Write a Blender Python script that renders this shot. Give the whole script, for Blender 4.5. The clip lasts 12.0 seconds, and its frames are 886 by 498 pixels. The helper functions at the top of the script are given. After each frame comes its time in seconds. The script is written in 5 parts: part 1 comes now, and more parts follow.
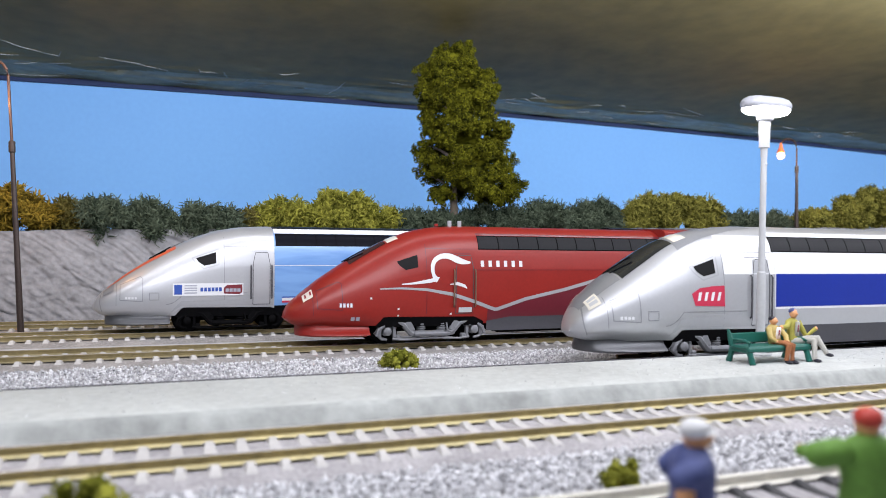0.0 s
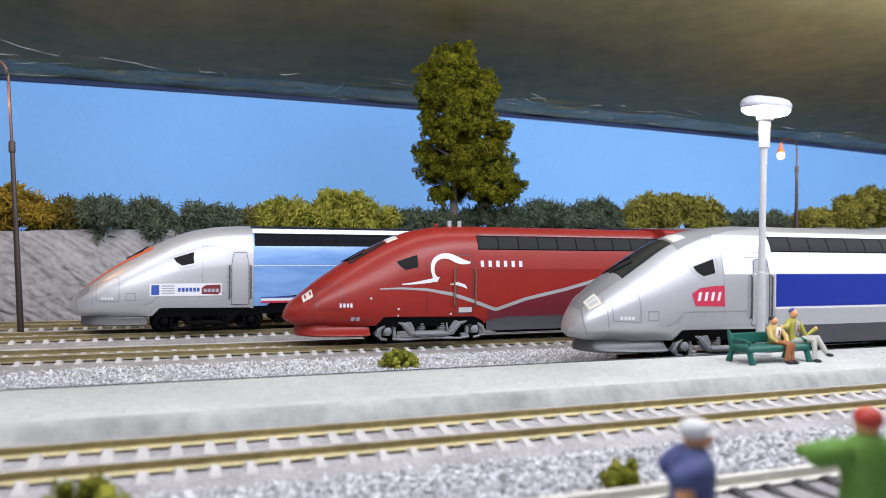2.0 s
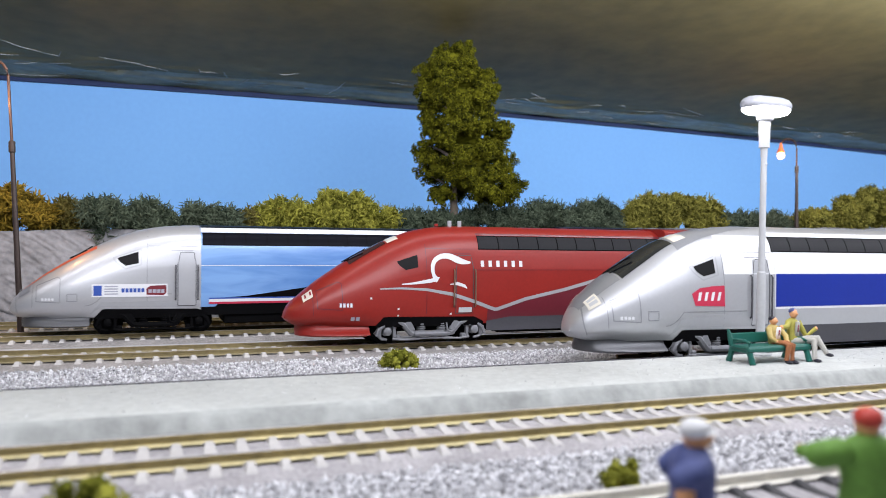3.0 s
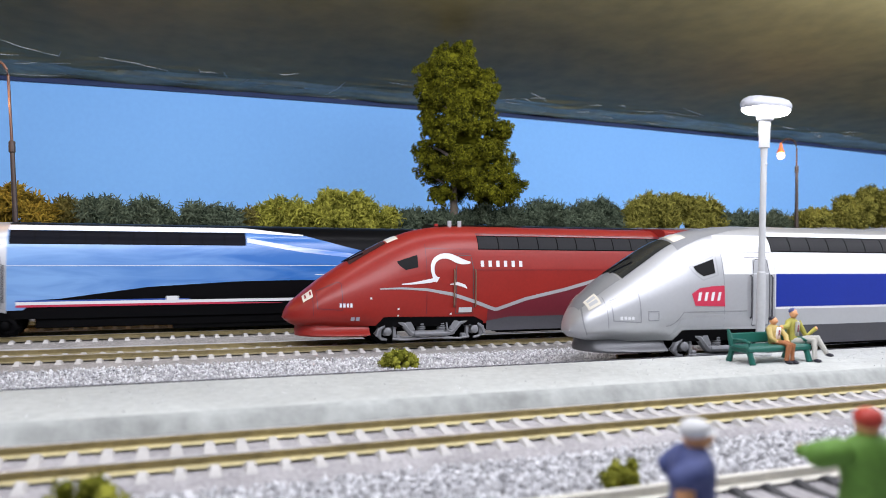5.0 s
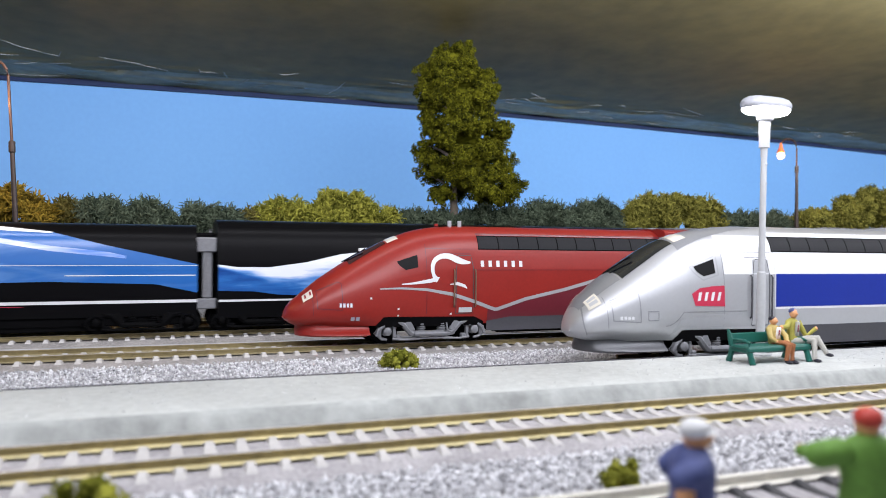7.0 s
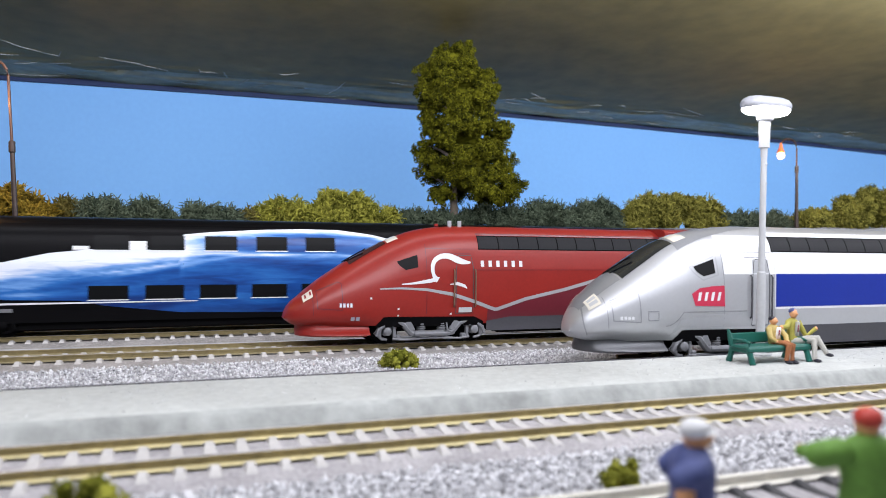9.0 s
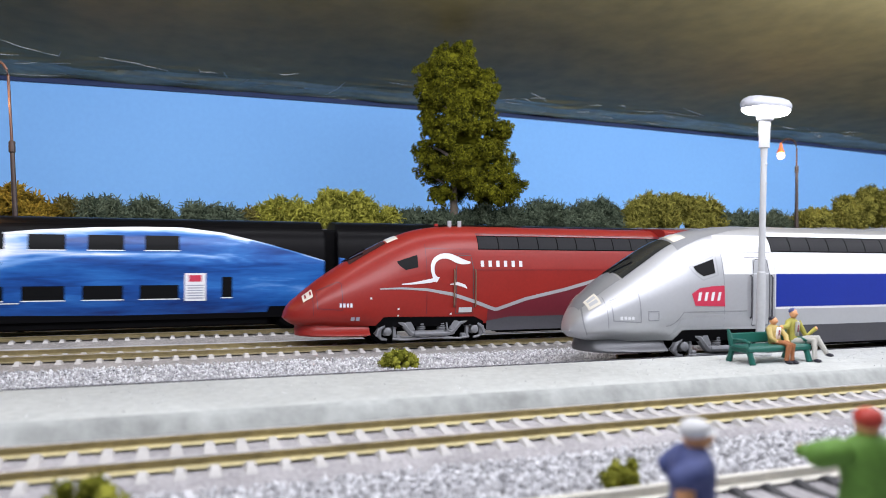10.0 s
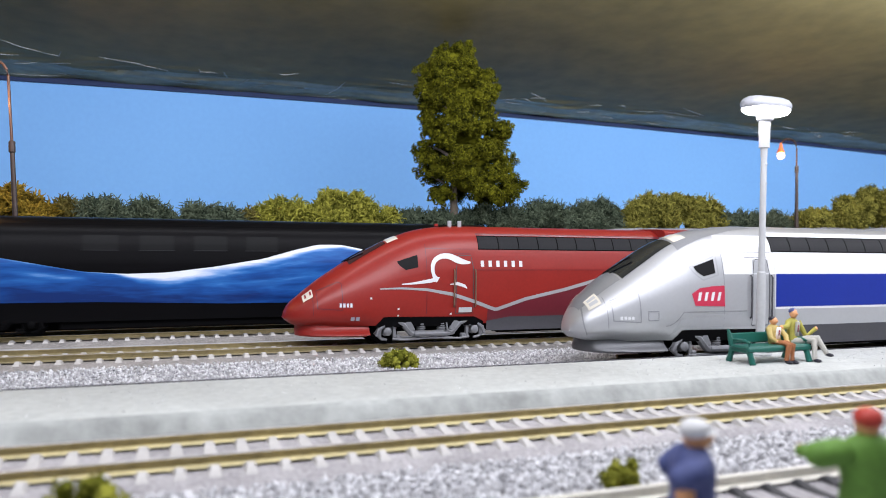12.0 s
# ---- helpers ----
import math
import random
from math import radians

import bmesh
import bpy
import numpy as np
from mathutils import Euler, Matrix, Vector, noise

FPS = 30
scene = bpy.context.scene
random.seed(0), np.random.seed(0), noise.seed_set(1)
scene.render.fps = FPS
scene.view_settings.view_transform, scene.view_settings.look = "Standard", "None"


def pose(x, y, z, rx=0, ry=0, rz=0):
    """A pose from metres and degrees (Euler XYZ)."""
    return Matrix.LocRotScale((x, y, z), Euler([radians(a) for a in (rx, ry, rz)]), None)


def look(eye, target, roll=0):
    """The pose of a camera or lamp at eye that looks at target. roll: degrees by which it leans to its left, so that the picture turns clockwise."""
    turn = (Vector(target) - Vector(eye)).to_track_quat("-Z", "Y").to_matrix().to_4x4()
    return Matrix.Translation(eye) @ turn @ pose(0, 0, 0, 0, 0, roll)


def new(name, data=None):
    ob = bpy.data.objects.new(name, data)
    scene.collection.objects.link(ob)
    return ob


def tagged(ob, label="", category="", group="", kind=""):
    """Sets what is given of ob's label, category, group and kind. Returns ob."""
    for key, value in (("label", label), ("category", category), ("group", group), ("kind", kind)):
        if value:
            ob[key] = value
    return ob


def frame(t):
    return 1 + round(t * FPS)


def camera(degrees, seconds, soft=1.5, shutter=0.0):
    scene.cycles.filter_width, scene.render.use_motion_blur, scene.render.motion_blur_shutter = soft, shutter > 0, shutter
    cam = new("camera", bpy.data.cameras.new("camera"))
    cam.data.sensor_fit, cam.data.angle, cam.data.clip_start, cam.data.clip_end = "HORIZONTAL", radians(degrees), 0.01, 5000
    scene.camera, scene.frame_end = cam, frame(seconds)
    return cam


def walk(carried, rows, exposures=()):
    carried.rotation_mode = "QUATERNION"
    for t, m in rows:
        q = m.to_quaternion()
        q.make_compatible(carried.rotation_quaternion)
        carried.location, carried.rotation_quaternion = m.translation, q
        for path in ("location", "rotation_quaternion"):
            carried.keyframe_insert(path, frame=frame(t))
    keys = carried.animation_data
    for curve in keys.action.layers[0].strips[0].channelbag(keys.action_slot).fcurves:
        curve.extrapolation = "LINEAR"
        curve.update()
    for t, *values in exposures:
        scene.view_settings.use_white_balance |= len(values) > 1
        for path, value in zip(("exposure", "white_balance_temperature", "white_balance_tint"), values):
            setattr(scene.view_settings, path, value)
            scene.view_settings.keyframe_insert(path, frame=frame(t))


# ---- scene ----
cam = camera(60.78, 12.0, soft=0.9, shutter=0.6)
EYE = pose(0, 0, 0.0377) @ pose(0, 0, 0, 90, 0, -20.97) @ pose(0, 0, 0, 0, 0, 0.64)
walk(cam, [(0.0, EYE), (12.0, EYE)])
cam.data.dof.use_dof = True
cam.data.dof.focus_distance = 0.32
cam.data.dof.aperture_fstop = 22.0

# ---- world and light ----
world = bpy.data.worlds.new("room")
scene.world = world
world.use_nodes = True
world.node_tree.nodes["Background"].inputs[0].default_value = (0.80, 0.87, 1.0, 1)
world.node_tree.nodes["Background"].inputs[1].default_value = 0.2


def area_lamp(name, eye, target, sx, sy, watts, color):
    data = bpy.data.lights.new(name, "AREA")
    data.shape, data.size, data.size_y, data.energy, data.color = "RECTANGLE", sx, sy, watts, color
    ob = new(name, data)
    ob.matrix_world = look(eye, target)
    return ob


# unseen main light, inferred above the front of the layout
area_lamp("unseen_strip_lamp", (0.40, 0.10, 0.178), (0.40, 0.25, 0.0), 1.15, 0.08, 2.4, (0.962, 0.968, 1.065))
# unseen fill, added to brighten the backboard
area_lamp("unseen_strip_lamp", (0.42, 0.29, 0.176), (0.42, 0.60, 0.05), 1.4, 0.03, 1.55, (0.962, 0.968, 1.065))


def bulb(name, x, y, z, watts, color, radius):
    """The light of a lit model lamp."""
    data = bpy.data.lights.new(name, "POINT")
    data.energy, data.color, data.shadow_soft_size = watts, color, radius
    ob = new(name, data)
    ob.matrix_world = pose(x * 0.001, y * 0.001, z * 0.001)
    return ob


bulb("street_lamp_light", 434.0, 428, 103, 0.03, (1.0, 0.62, 0.30), 0.0015)
bulb("street_lamp_light", -79.0, 376, 103, 0.06, (1.0, 0.50, 0.20), 0.0015)
scene.view_settings.exposure = 0.0

# ---- materials ----


def mat(name, color, rough=0.6, metal=0.0, var=0.12, scale=900.0, bump=0.0, coarse=60.0, emit=0.0, coat=0.0, var2=None, rand=0.0, spec=0.5):
    m = bpy.data.materials.new(name)
    m.use_nodes = True
    nt = m.node_tree
    b = nt.nodes["Principled BSDF"]
    b.inputs["Roughness"].default_value = rough
    b.inputs["Metallic"].default_value = metal
    b.inputs["Specular IOR Level"].default_value = spec
    b.inputs["Coat Weight"].default_value = coat
    b.inputs["Coat Roughness"].default_value = 0.15
    tc = nt.nodes.new("ShaderNodeTexCoord")
    n1 = nt.nodes.new("ShaderNodeTexNoise")
    n1.inputs["Scale"].default_value = scale
    n1.inputs["Detail"].default_value = 4
    n2 = nt.nodes.new("ShaderNodeTexNoise")
    n2.inputs["Scale"].default_value = coarse
    n2.inputs["Detail"].default_value = 3
    nt.links.new(tc.outputs["Object"], n1.inputs["Vector"])
    nt.links.new(tc.outputs["Object"], n2.inputs["Vector"])
    add = nt.nodes.new("ShaderNodeMath")
    add.operation = "ADD"
    nt.links.new(n1.outputs["Fac"], add.inputs[0])
    nt.links.new(n2.outputs["Fac"], add.inputs[1])
    last = add
    if rand:
        oi = nt.nodes.new("ShaderNodeObjectInfo")
        mul = nt.nodes.new("ShaderNodeMath")
        mul.operation = "MULTIPLY_ADD"
        mul.inputs[1].default_value = rand
        nt.links.new(oi.outputs["Random"], mul.inputs[0])
        nt.links.new(add.outputs[0], mul.inputs[2])
        last = mul
    mr = nt.nodes.new("ShaderNodeMapRange")
    mr.inputs[1].default_value, mr.inputs[2].default_value = 0.65, 1.35 + rand
    nt.links.new(last.outputs[0], mr.inputs[0])
    mix = nt.nodes.new("ShaderNodeMix")
    mix.data_type = "RGBA"
    c2 = var2 if var2 else tuple(min(1, c * (1 + var)) for c in color)
    c1 = tuple(c * (1 - var) for c in color)
    mix.inputs[6].default_value = (*c1, 1)
    mix.inputs[7].default_value = (*c2, 1)
    nt.links.new(mr.outputs[0], mix.inputs[0])
    nt.links.new(mix.outputs[2], b.inputs["Base Color"])
    if bump:
        bp = nt.nodes.new("ShaderNodeBump")
        bp.inputs["Strength"].default_value = 0.6
        bp.inputs["Distance"].default_value = bump * 0.001
        nt.links.new(n1.outputs["Fac"], bp.inputs["Height"])
        nt.links.new(bp.outputs[0], b.inputs["Normal"])
    if emit:
        b.inputs["Emission Color"].default_value = (*color, 1)
        b.inputs["Emission Strength"].default_value = emit
    return m


def island(m, lo, hi):
    """Vary a joined material piece by piece."""
    nt = m.node_tree
    b = nt.nodes["Principled BSDF"]
    g = nt.nodes.new("ShaderNodeNewGeometry")
    r = nt.nodes.new("ShaderNodeValToRGB")
    r.color_ramp.elements[0].color = (*lo, 1)
    r.color_ramp.elements[1].color = (*hi, 1)
    nt.links.new(g.outputs["Random Per Island"], r.inputs[0])
    nt.links.new(r.outputs[0], b.inputs["Base Color"])
    return m


M_GRAVEL = mat("grey_gravel_bed", (0.42, 0.42, 0.44), 0.95, var=0.35, scale=1400, bump=0.5)
M_STONE = island(mat("gravel_stone", (0.5, 0.5, 0.52), 0.9), (0.30, 0.30, 0.315), (0.82, 0.82, 0.84))
M_BED = mat("painted_ballast", (0.38, 0.365, 0.375), 0.95, var=0.38, scale=1100, bump=1.0)
M_SLEEPER = mat("concrete_sleeper", (0.52, 0.505, 0.49), 0.9, var=0.2, scale=900, rand=0.25)
M_DARKSLEEPER = mat("dark_sleeper", (0.05, 0.05, 0.055), 0.7, var=0.2, rand=0.3)
M_RAIL = mat("weathered_rail", (0.235, 0.19, 0.09), 0.45, 0.25, var=0.3, scale=500)
# weathered rail again, with the front light on its web in the colour
M_LITRAIL = mat("lit_weathered_rail", (0.31, 0.25, 0.11), 0.42, 0.25, var=0.3, scale=500)
M_RAILTOP = mat("worn_rail_head", (0.48, 0.45, 0.42), 0.35, 0.5, var=0.2, scale=500)
# highlight along the near rails' foot, put into its pale colour
M_FOOTGLINT = mat("pale_yellow_foot_glint", (0.56, 0.49, 0.27), 0.5, var=0.25)
M_DULLFOOT = mat("dull_olive_rail_foot", (0.25, 0.21, 0.115), 0.6, var=0.25)
# darker, warmer ballast for the far tracks
M_DULLBED = mat("darker_warm_ballast", (0.31, 0.295, 0.285), 0.95, var=0.4, scale=1100, bump=1.0)
M_SILVERRAIL = mat("nickel_rail", (0.86, 0.83, 0.74), 0.4, 0.15, var=0.1)
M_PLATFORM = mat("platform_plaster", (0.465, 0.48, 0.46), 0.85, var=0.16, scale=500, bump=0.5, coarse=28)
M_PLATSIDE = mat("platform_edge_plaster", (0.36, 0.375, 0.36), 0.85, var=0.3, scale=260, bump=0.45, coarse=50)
M_BLUEWALL = mat("sky_blue_backboard", (0.222, 0.51, 1.0), 0.75, var=0.05, scale=300, coarse=8)
M_EDGESHADE = mat("dark_blue_edge_shade", (0.008, 0.026, 0.10), 0.7)
M_CEIL = mat("dark_ceiling_film", (0.18, 0.152, 0.062), 0.65, var=0.28, scale=60, coarse=9, bump=0.5, spec=0.35)
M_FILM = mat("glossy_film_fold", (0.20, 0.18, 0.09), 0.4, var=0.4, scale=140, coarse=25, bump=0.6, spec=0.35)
M_CREASEGLINT = mat("pale_crease_glint", (0.42, 0.44, 0.42), 0.25, var=0.4, scale=400, coarse=60, spec=0.8)
M_ROCK = mat("grey_rock_plaster", (0.235, 0.235, 0.245), 0.95, var=0.32, scale=300, bump=0.9, coarse=50)
M_EARTH = mat("earth", (0.12, 0.11, 0.07), 0.95, var=0.3, scale=300)
M_SILVER = mat("silver_paint", (0.49, 0.50, 0.52), 0.4, 0.48, var=0.03, coat=0.3)
M_GREYPAINT = mat("grey_paint", (0.40, 0.41, 0.43), 0.4, 0.25, var=0.04, coat=0.2)
M_SKIRT = mat("dark_metal_skirt", (0.095, 0.098, 0.105), 0.4, 0.3, var=0.06)
M_NOSEGREY = mat("dark_silver_paint", (0.30, 0.31, 0.33), 0.35, 0.3, var=0.04, coat=0.3)
M_WHITE = mat("white_paint", (0.72, 0.73, 0.75), 0.35, var=0.02, coat=0.3)
M_BLUE = mat("royal_blue_paint", (0.008, 0.026, 0.26), 0.4, var=0.05, coat=0.1, spec=0.3)
M_RED = mat("crimson_paint", (0.262, 0.017, 0.012), 0.4, var=0.08, coat=0.1, spec=0.4)
M_MAROON = mat("maroon_paint", (0.13, 0.015, 0.025), 0.35, var=0.06, coat=0.4)


def clouds(name, lo, hi, edge0, edge1, fade=None):
    """Streaky painted clouds: two paints mixed by a noise drawn out along the vehicle."""
    m = mat(name, lo, 0.3, coat=0.4)
    nt = m.node_tree
    tc = nt.nodes.new("ShaderNodeTexCoord")
    mp = nt.nodes.new("ShaderNodeMapping")
    mp.inputs["Scale"].default_value = (26, 26, 150)
    mp.inputs["Rotation"].default_value = (0, 0.10, 0)
    nz = nt.nodes.new("ShaderNodeTexNoise")
    nz.inputs["Scale"].default_value = 1.0
    nz.inputs["Detail"].default_value = 5
    nz.inputs["Distortion"].default_value = 0.6
    rp = nt.nodes.new("ShaderNodeValToRGB")
    rp.color_ramp.elements[0].color, rp.color_ramp.elements[0].position = (*lo, 1), edge0
    rp.color_ramp.elements[1].color, rp.color_ramp.elements[1].position = (*hi, 1), edge1
    nt.links.new(tc.outputs["Object"], mp.inputs["Vector"])
    nt.links.new(mp.outputs[0], nz.inputs["Vector"])
    if fade:
        sx = nt.nodes.new("ShaderNodeSeparateXYZ")
        mr = nt.nodes.new("ShaderNodeMapRange")
        mr.inputs[1].default_value, mr.inputs[2].default_value, mr.inputs[3].default_value, mr.inputs[4].default_value = fade
        ad = nt.nodes.new("ShaderNodeMath")
        nt.links.new(tc.outputs["Object"], sx.inputs[0])
        nt.links.new(sx.outputs[0], mr.inputs[0])
        nt.links.new(nz.outputs["Fac"], ad.inputs[0])
        nt.links.new(mr.outputs[0], ad.inputs[1])
        nt.links.new(ad.outputs[0], rp.inputs[0])
    else:
        nt.links.new(nz.outputs["Fac"], rp.inputs[0])
    nt.links.new(rp.outputs[0], nt.nodes["Principled BSDF"].inputs["Base Color"])
    return m


M_SKYPAINT = clouds("light_blue_paint", (0.012, 0.115, 0.40), (0.19, 0.36, 0.66), 0.25, 0.8, (0.0, 0.15, 0.28, -0.32))
M_CLOUD = clouds("white_cloud_paint", (0.10, 0.24, 0.66), (0.80, 0.83, 0.90), 0.33, 0.56)


def wave_livery(name):
    """Printed sea and cloud livery: the attribute "white" of the panel, broken up by drawn-out noise, leads from deep blue to white."""
    m = mat(name, (0.01, 0.06, 0.26), 0.35, coat=0.2, spec=0.3)
    nt = m.node_tree
    tc = nt.nodes.new("ShaderNodeTexCoord")
    at = nt.nodes.new("ShaderNodeAttribute")
    at.attribute_name = "white"
    total = at.outputs["Fac"]
    for scale, gain, tilt in (((20, 20, 130), 0.95, 0.14), ((60, 60, 420), 0.55, 0.16), ((260, 260, 900), 0.12, 0.0)):
        mp = nt.nodes.new("ShaderNodeMapping")
        mp.inputs["Scale"].default_value = scale
        mp.inputs["Rotation"].default_value = (0, tilt, 0)
        nz = nt.nodes.new("ShaderNodeTexNoise")
        nz.inputs["Scale"].default_value = 1.0
        nz.inputs["Detail"].default_value = 4
        nz.inputs["Distortion"].default_value = 0.5
        sub = nt.nodes.new("ShaderNodeMath")
        sub.operation = "SUBTRACT"
        sub.inputs[1].default_value = 0.5
        mul = nt.nodes.new("ShaderNodeMath")
        mul.operation = "MULTIPLY_ADD"
        mul.inputs[1].default_value = gain
        nt.links.new(tc.outputs["Object"], mp.inputs["Vector"])
        nt.links.new(mp.outputs[0], nz.inputs["Vector"])
        nt.links.new(nz.outputs["Fac"], sub.inputs[0])
        nt.links.new(sub.outputs[0], mul.inputs[0])
        nt.links.new(total, mul.inputs[2])
        total = mul.outputs[0]
    rp = nt.nodes.new("ShaderNodeValToRGB")
    cr = rp.color_ramp
    cr.elements[0].position, cr.elements[0].color = 0.0, (0.0025, 0.022, 0.13, 1)
    cr.elements[1].position, cr.elements[1].color = 0.92, (0.74, 0.78, 0.86, 1)
    for p, c in ((0.22, (0.006, 0.062, 0.27)), (0.45, (0.02, 0.13, 0.42)), (0.66, (0.16, 0.33, 0.66))):
        e = cr.elements.new(p)
        e.color = (*c, 1)
    nt.links.new(total, rp.inputs[0])
    nt.links.new(rp.outputs[0], nt.nodes["Principled BSDF"].inputs["Base Color"])
    return m


M_WAVE = wave_livery("sea_and_cloud_livery")
M_BLACK = mat("black_gloss_paint", (0.0035, 0.0035, 0.0042), 0.35, var=0.1, spec=0.065)
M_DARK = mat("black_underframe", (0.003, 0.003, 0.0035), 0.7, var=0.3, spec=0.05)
M_DKGREY = mat("dark_grey_skirt", (0.065, 0.065, 0.075), 0.5, var=0.1)
M_BOGIE = mat("grey_bogie", (0.20, 0.205, 0.22), 0.5, 0.2, var=0.2)
M_GLASS = mat("dark_window_glass", (0.004, 0.0045, 0.005), 0.4, var=0.1, spec=0.1)
M_LOUVRE = mat("dark_louvre", (0.013, 0.0135, 0.016), 0.6, var=0.1)
M_LOUVRE.node_tree.nodes["Principled BSDF"].inputs["Specular IOR Level"].default_value = 0.2
M_PANE = mat("blue_black_pane", (0.003, 0.0035, 0.007), 0.4, var=0.1, spec=0.06)
M_CABGLASS = mat("cab_glass", (0.008, 0.008, 0.009), 0.5, var=0.1, spec=0.1)
M_LIGHTLENS = mat("headlamp_lens", (0.80, 0.76, 0.66), 0.15, var=0.05, coat=0.6)
M_LOGORED = mat("logo_red", (0.50, 0.03, 0.07), 0.4, var=0.05)
M_LOGODARK = mat("logo_dark_red", (0.17, 0.02, 0.03), 0.4, var=0.05)
M_LOGOBLUE = mat("logo_blue", (0.03, 0.08, 0.35), 0.4)
M_TEXTGREY = mat("print_grey", (0.35, 0.36, 0.42), 0.5)
M_BRASS = mat("rail_brown_handle", (0.20, 0.13, 0.09), 0.4, 0.3)
M_POSTGREY = mat("grey_post", (0.50, 0.51, 0.52), 0.45, var=0.06)
M_POSTDARK = mat("dark_bronze_post", (0.055, 0.04, 0.035), 0.4, 0.4, var=0.2)
M_ARM = mat("copper_arm", (0.10, 0.055, 0.04), 0.35, 0.6)
M_LAMPWHITE = mat("lit_white_lamp", (0.95, 0.95, 1.0), 0.4, emit=42.0)
M_LAMPCAP = mat("lamp_cap", (0.42, 0.43, 0.47), 0.4)
M_SCREEN = mat("grey_windscreen", (0.022, 0.024, 0.025), 0.22, var=0.15, spec=0.4)
M_REDGLASS = mat("tinted_windscreen", (0.055, 0.022, 0.024), 0.2, var=0.1, spec=0.5)
M_LAMPWARM = mat("lit_warm_bulb", (1.0, 0.58, 0.22), 0.4, emit=6.0)
M_LAMPRED = mat("orange_lamp_hood", (0.7, 0.16, 0.05), 0.4, emit=0.5)
M_BENCH = mat("green_bench_plastic", (0.008, 0.105, 0.08), 0.4, var=0.12)
M_BARK = mat("bark", (0.16, 0.13, 0.10), 0.9, var=0.3, scale=500)


def leafmat(name, lo, hi):
    m = mat(name, hi, 1.0)
    nt = m.node_tree
    gm = nt.nodes.new("ShaderNodeNewGeometry")
    tc = nt.nodes.new("ShaderNodeTexCoord")
    nz = nt.nodes.new("ShaderNodeTexNoise")
    nz.inputs["Scale"].default_value = 150.0
    nz.inputs["Detail"].default_value = 3
    ml = nt.nodes.new("ShaderNodeMath")
    ml.operation = "MULTIPLY_ADD"
    ml.inputs[1].default_value = 0.55
    rp = nt.nodes.new("ShaderNodeValToRGB")
    rp.color_ramp.elements[0].color, rp.color_ramp.elements[0].position = (*lo, 1), 0.48
    rp.color_ramp.elements[1].color, rp.color_ramp.elements[1].position = (*hi, 1), 1.0
    nt.links.new(tc.outputs["Object"], nz.inputs["Vector"])
    nt.links.new(gm.outputs["Random Per Island"], ml.inputs[0])
    nt.links.new(nz.outputs["Fac"], ml.inputs[2])
    nt.links.new(ml.outputs[0], rp.inputs[0])
    nt.links.new(rp.outputs[0], nt.nodes["Principled BSDF"].inputs["Base Color"])
    m.node_tree.nodes["Principled BSDF"].inputs["Specular IOR Level"].default_value = 0.12
    return m


L_TREE = leafmat("olive_foam_leaf", (0.014, 0.017, 0.001), (0.16, 0.16, 0.010))
L_YELLOW = leafmat("yellow_green_foam_leaf", (0.065, 0.07, 0.008), (0.37, 0.36, 0.06))
L_TAWNY = leafmat("tawny_olive_foam_leaf", (0.05, 0.05, 0.008), (0.30, 0.28, 0.06))
L_MUSTARD = leafmat("mustard_foam_leaf", (0.07, 0.05, 0.006), (0.30, 0.21, 0.03))
L_DARK = leafmat("dark_green_fibre_leaf", (0.022, 0.034, 0.022), (0.12, 0.15, 0.10))
L_OLIVE = leafmat("dull_olive_leaf", (0.05, 0.045, 0.01), (0.16, 0.14, 0.04))
L_GREEN = leafmat("moss_green_leaf", (0.09, 0.10, 0.01), (0.33, 0.33, 0.05))

# ---- mesh building, in millimetres ----
MM = 0.001


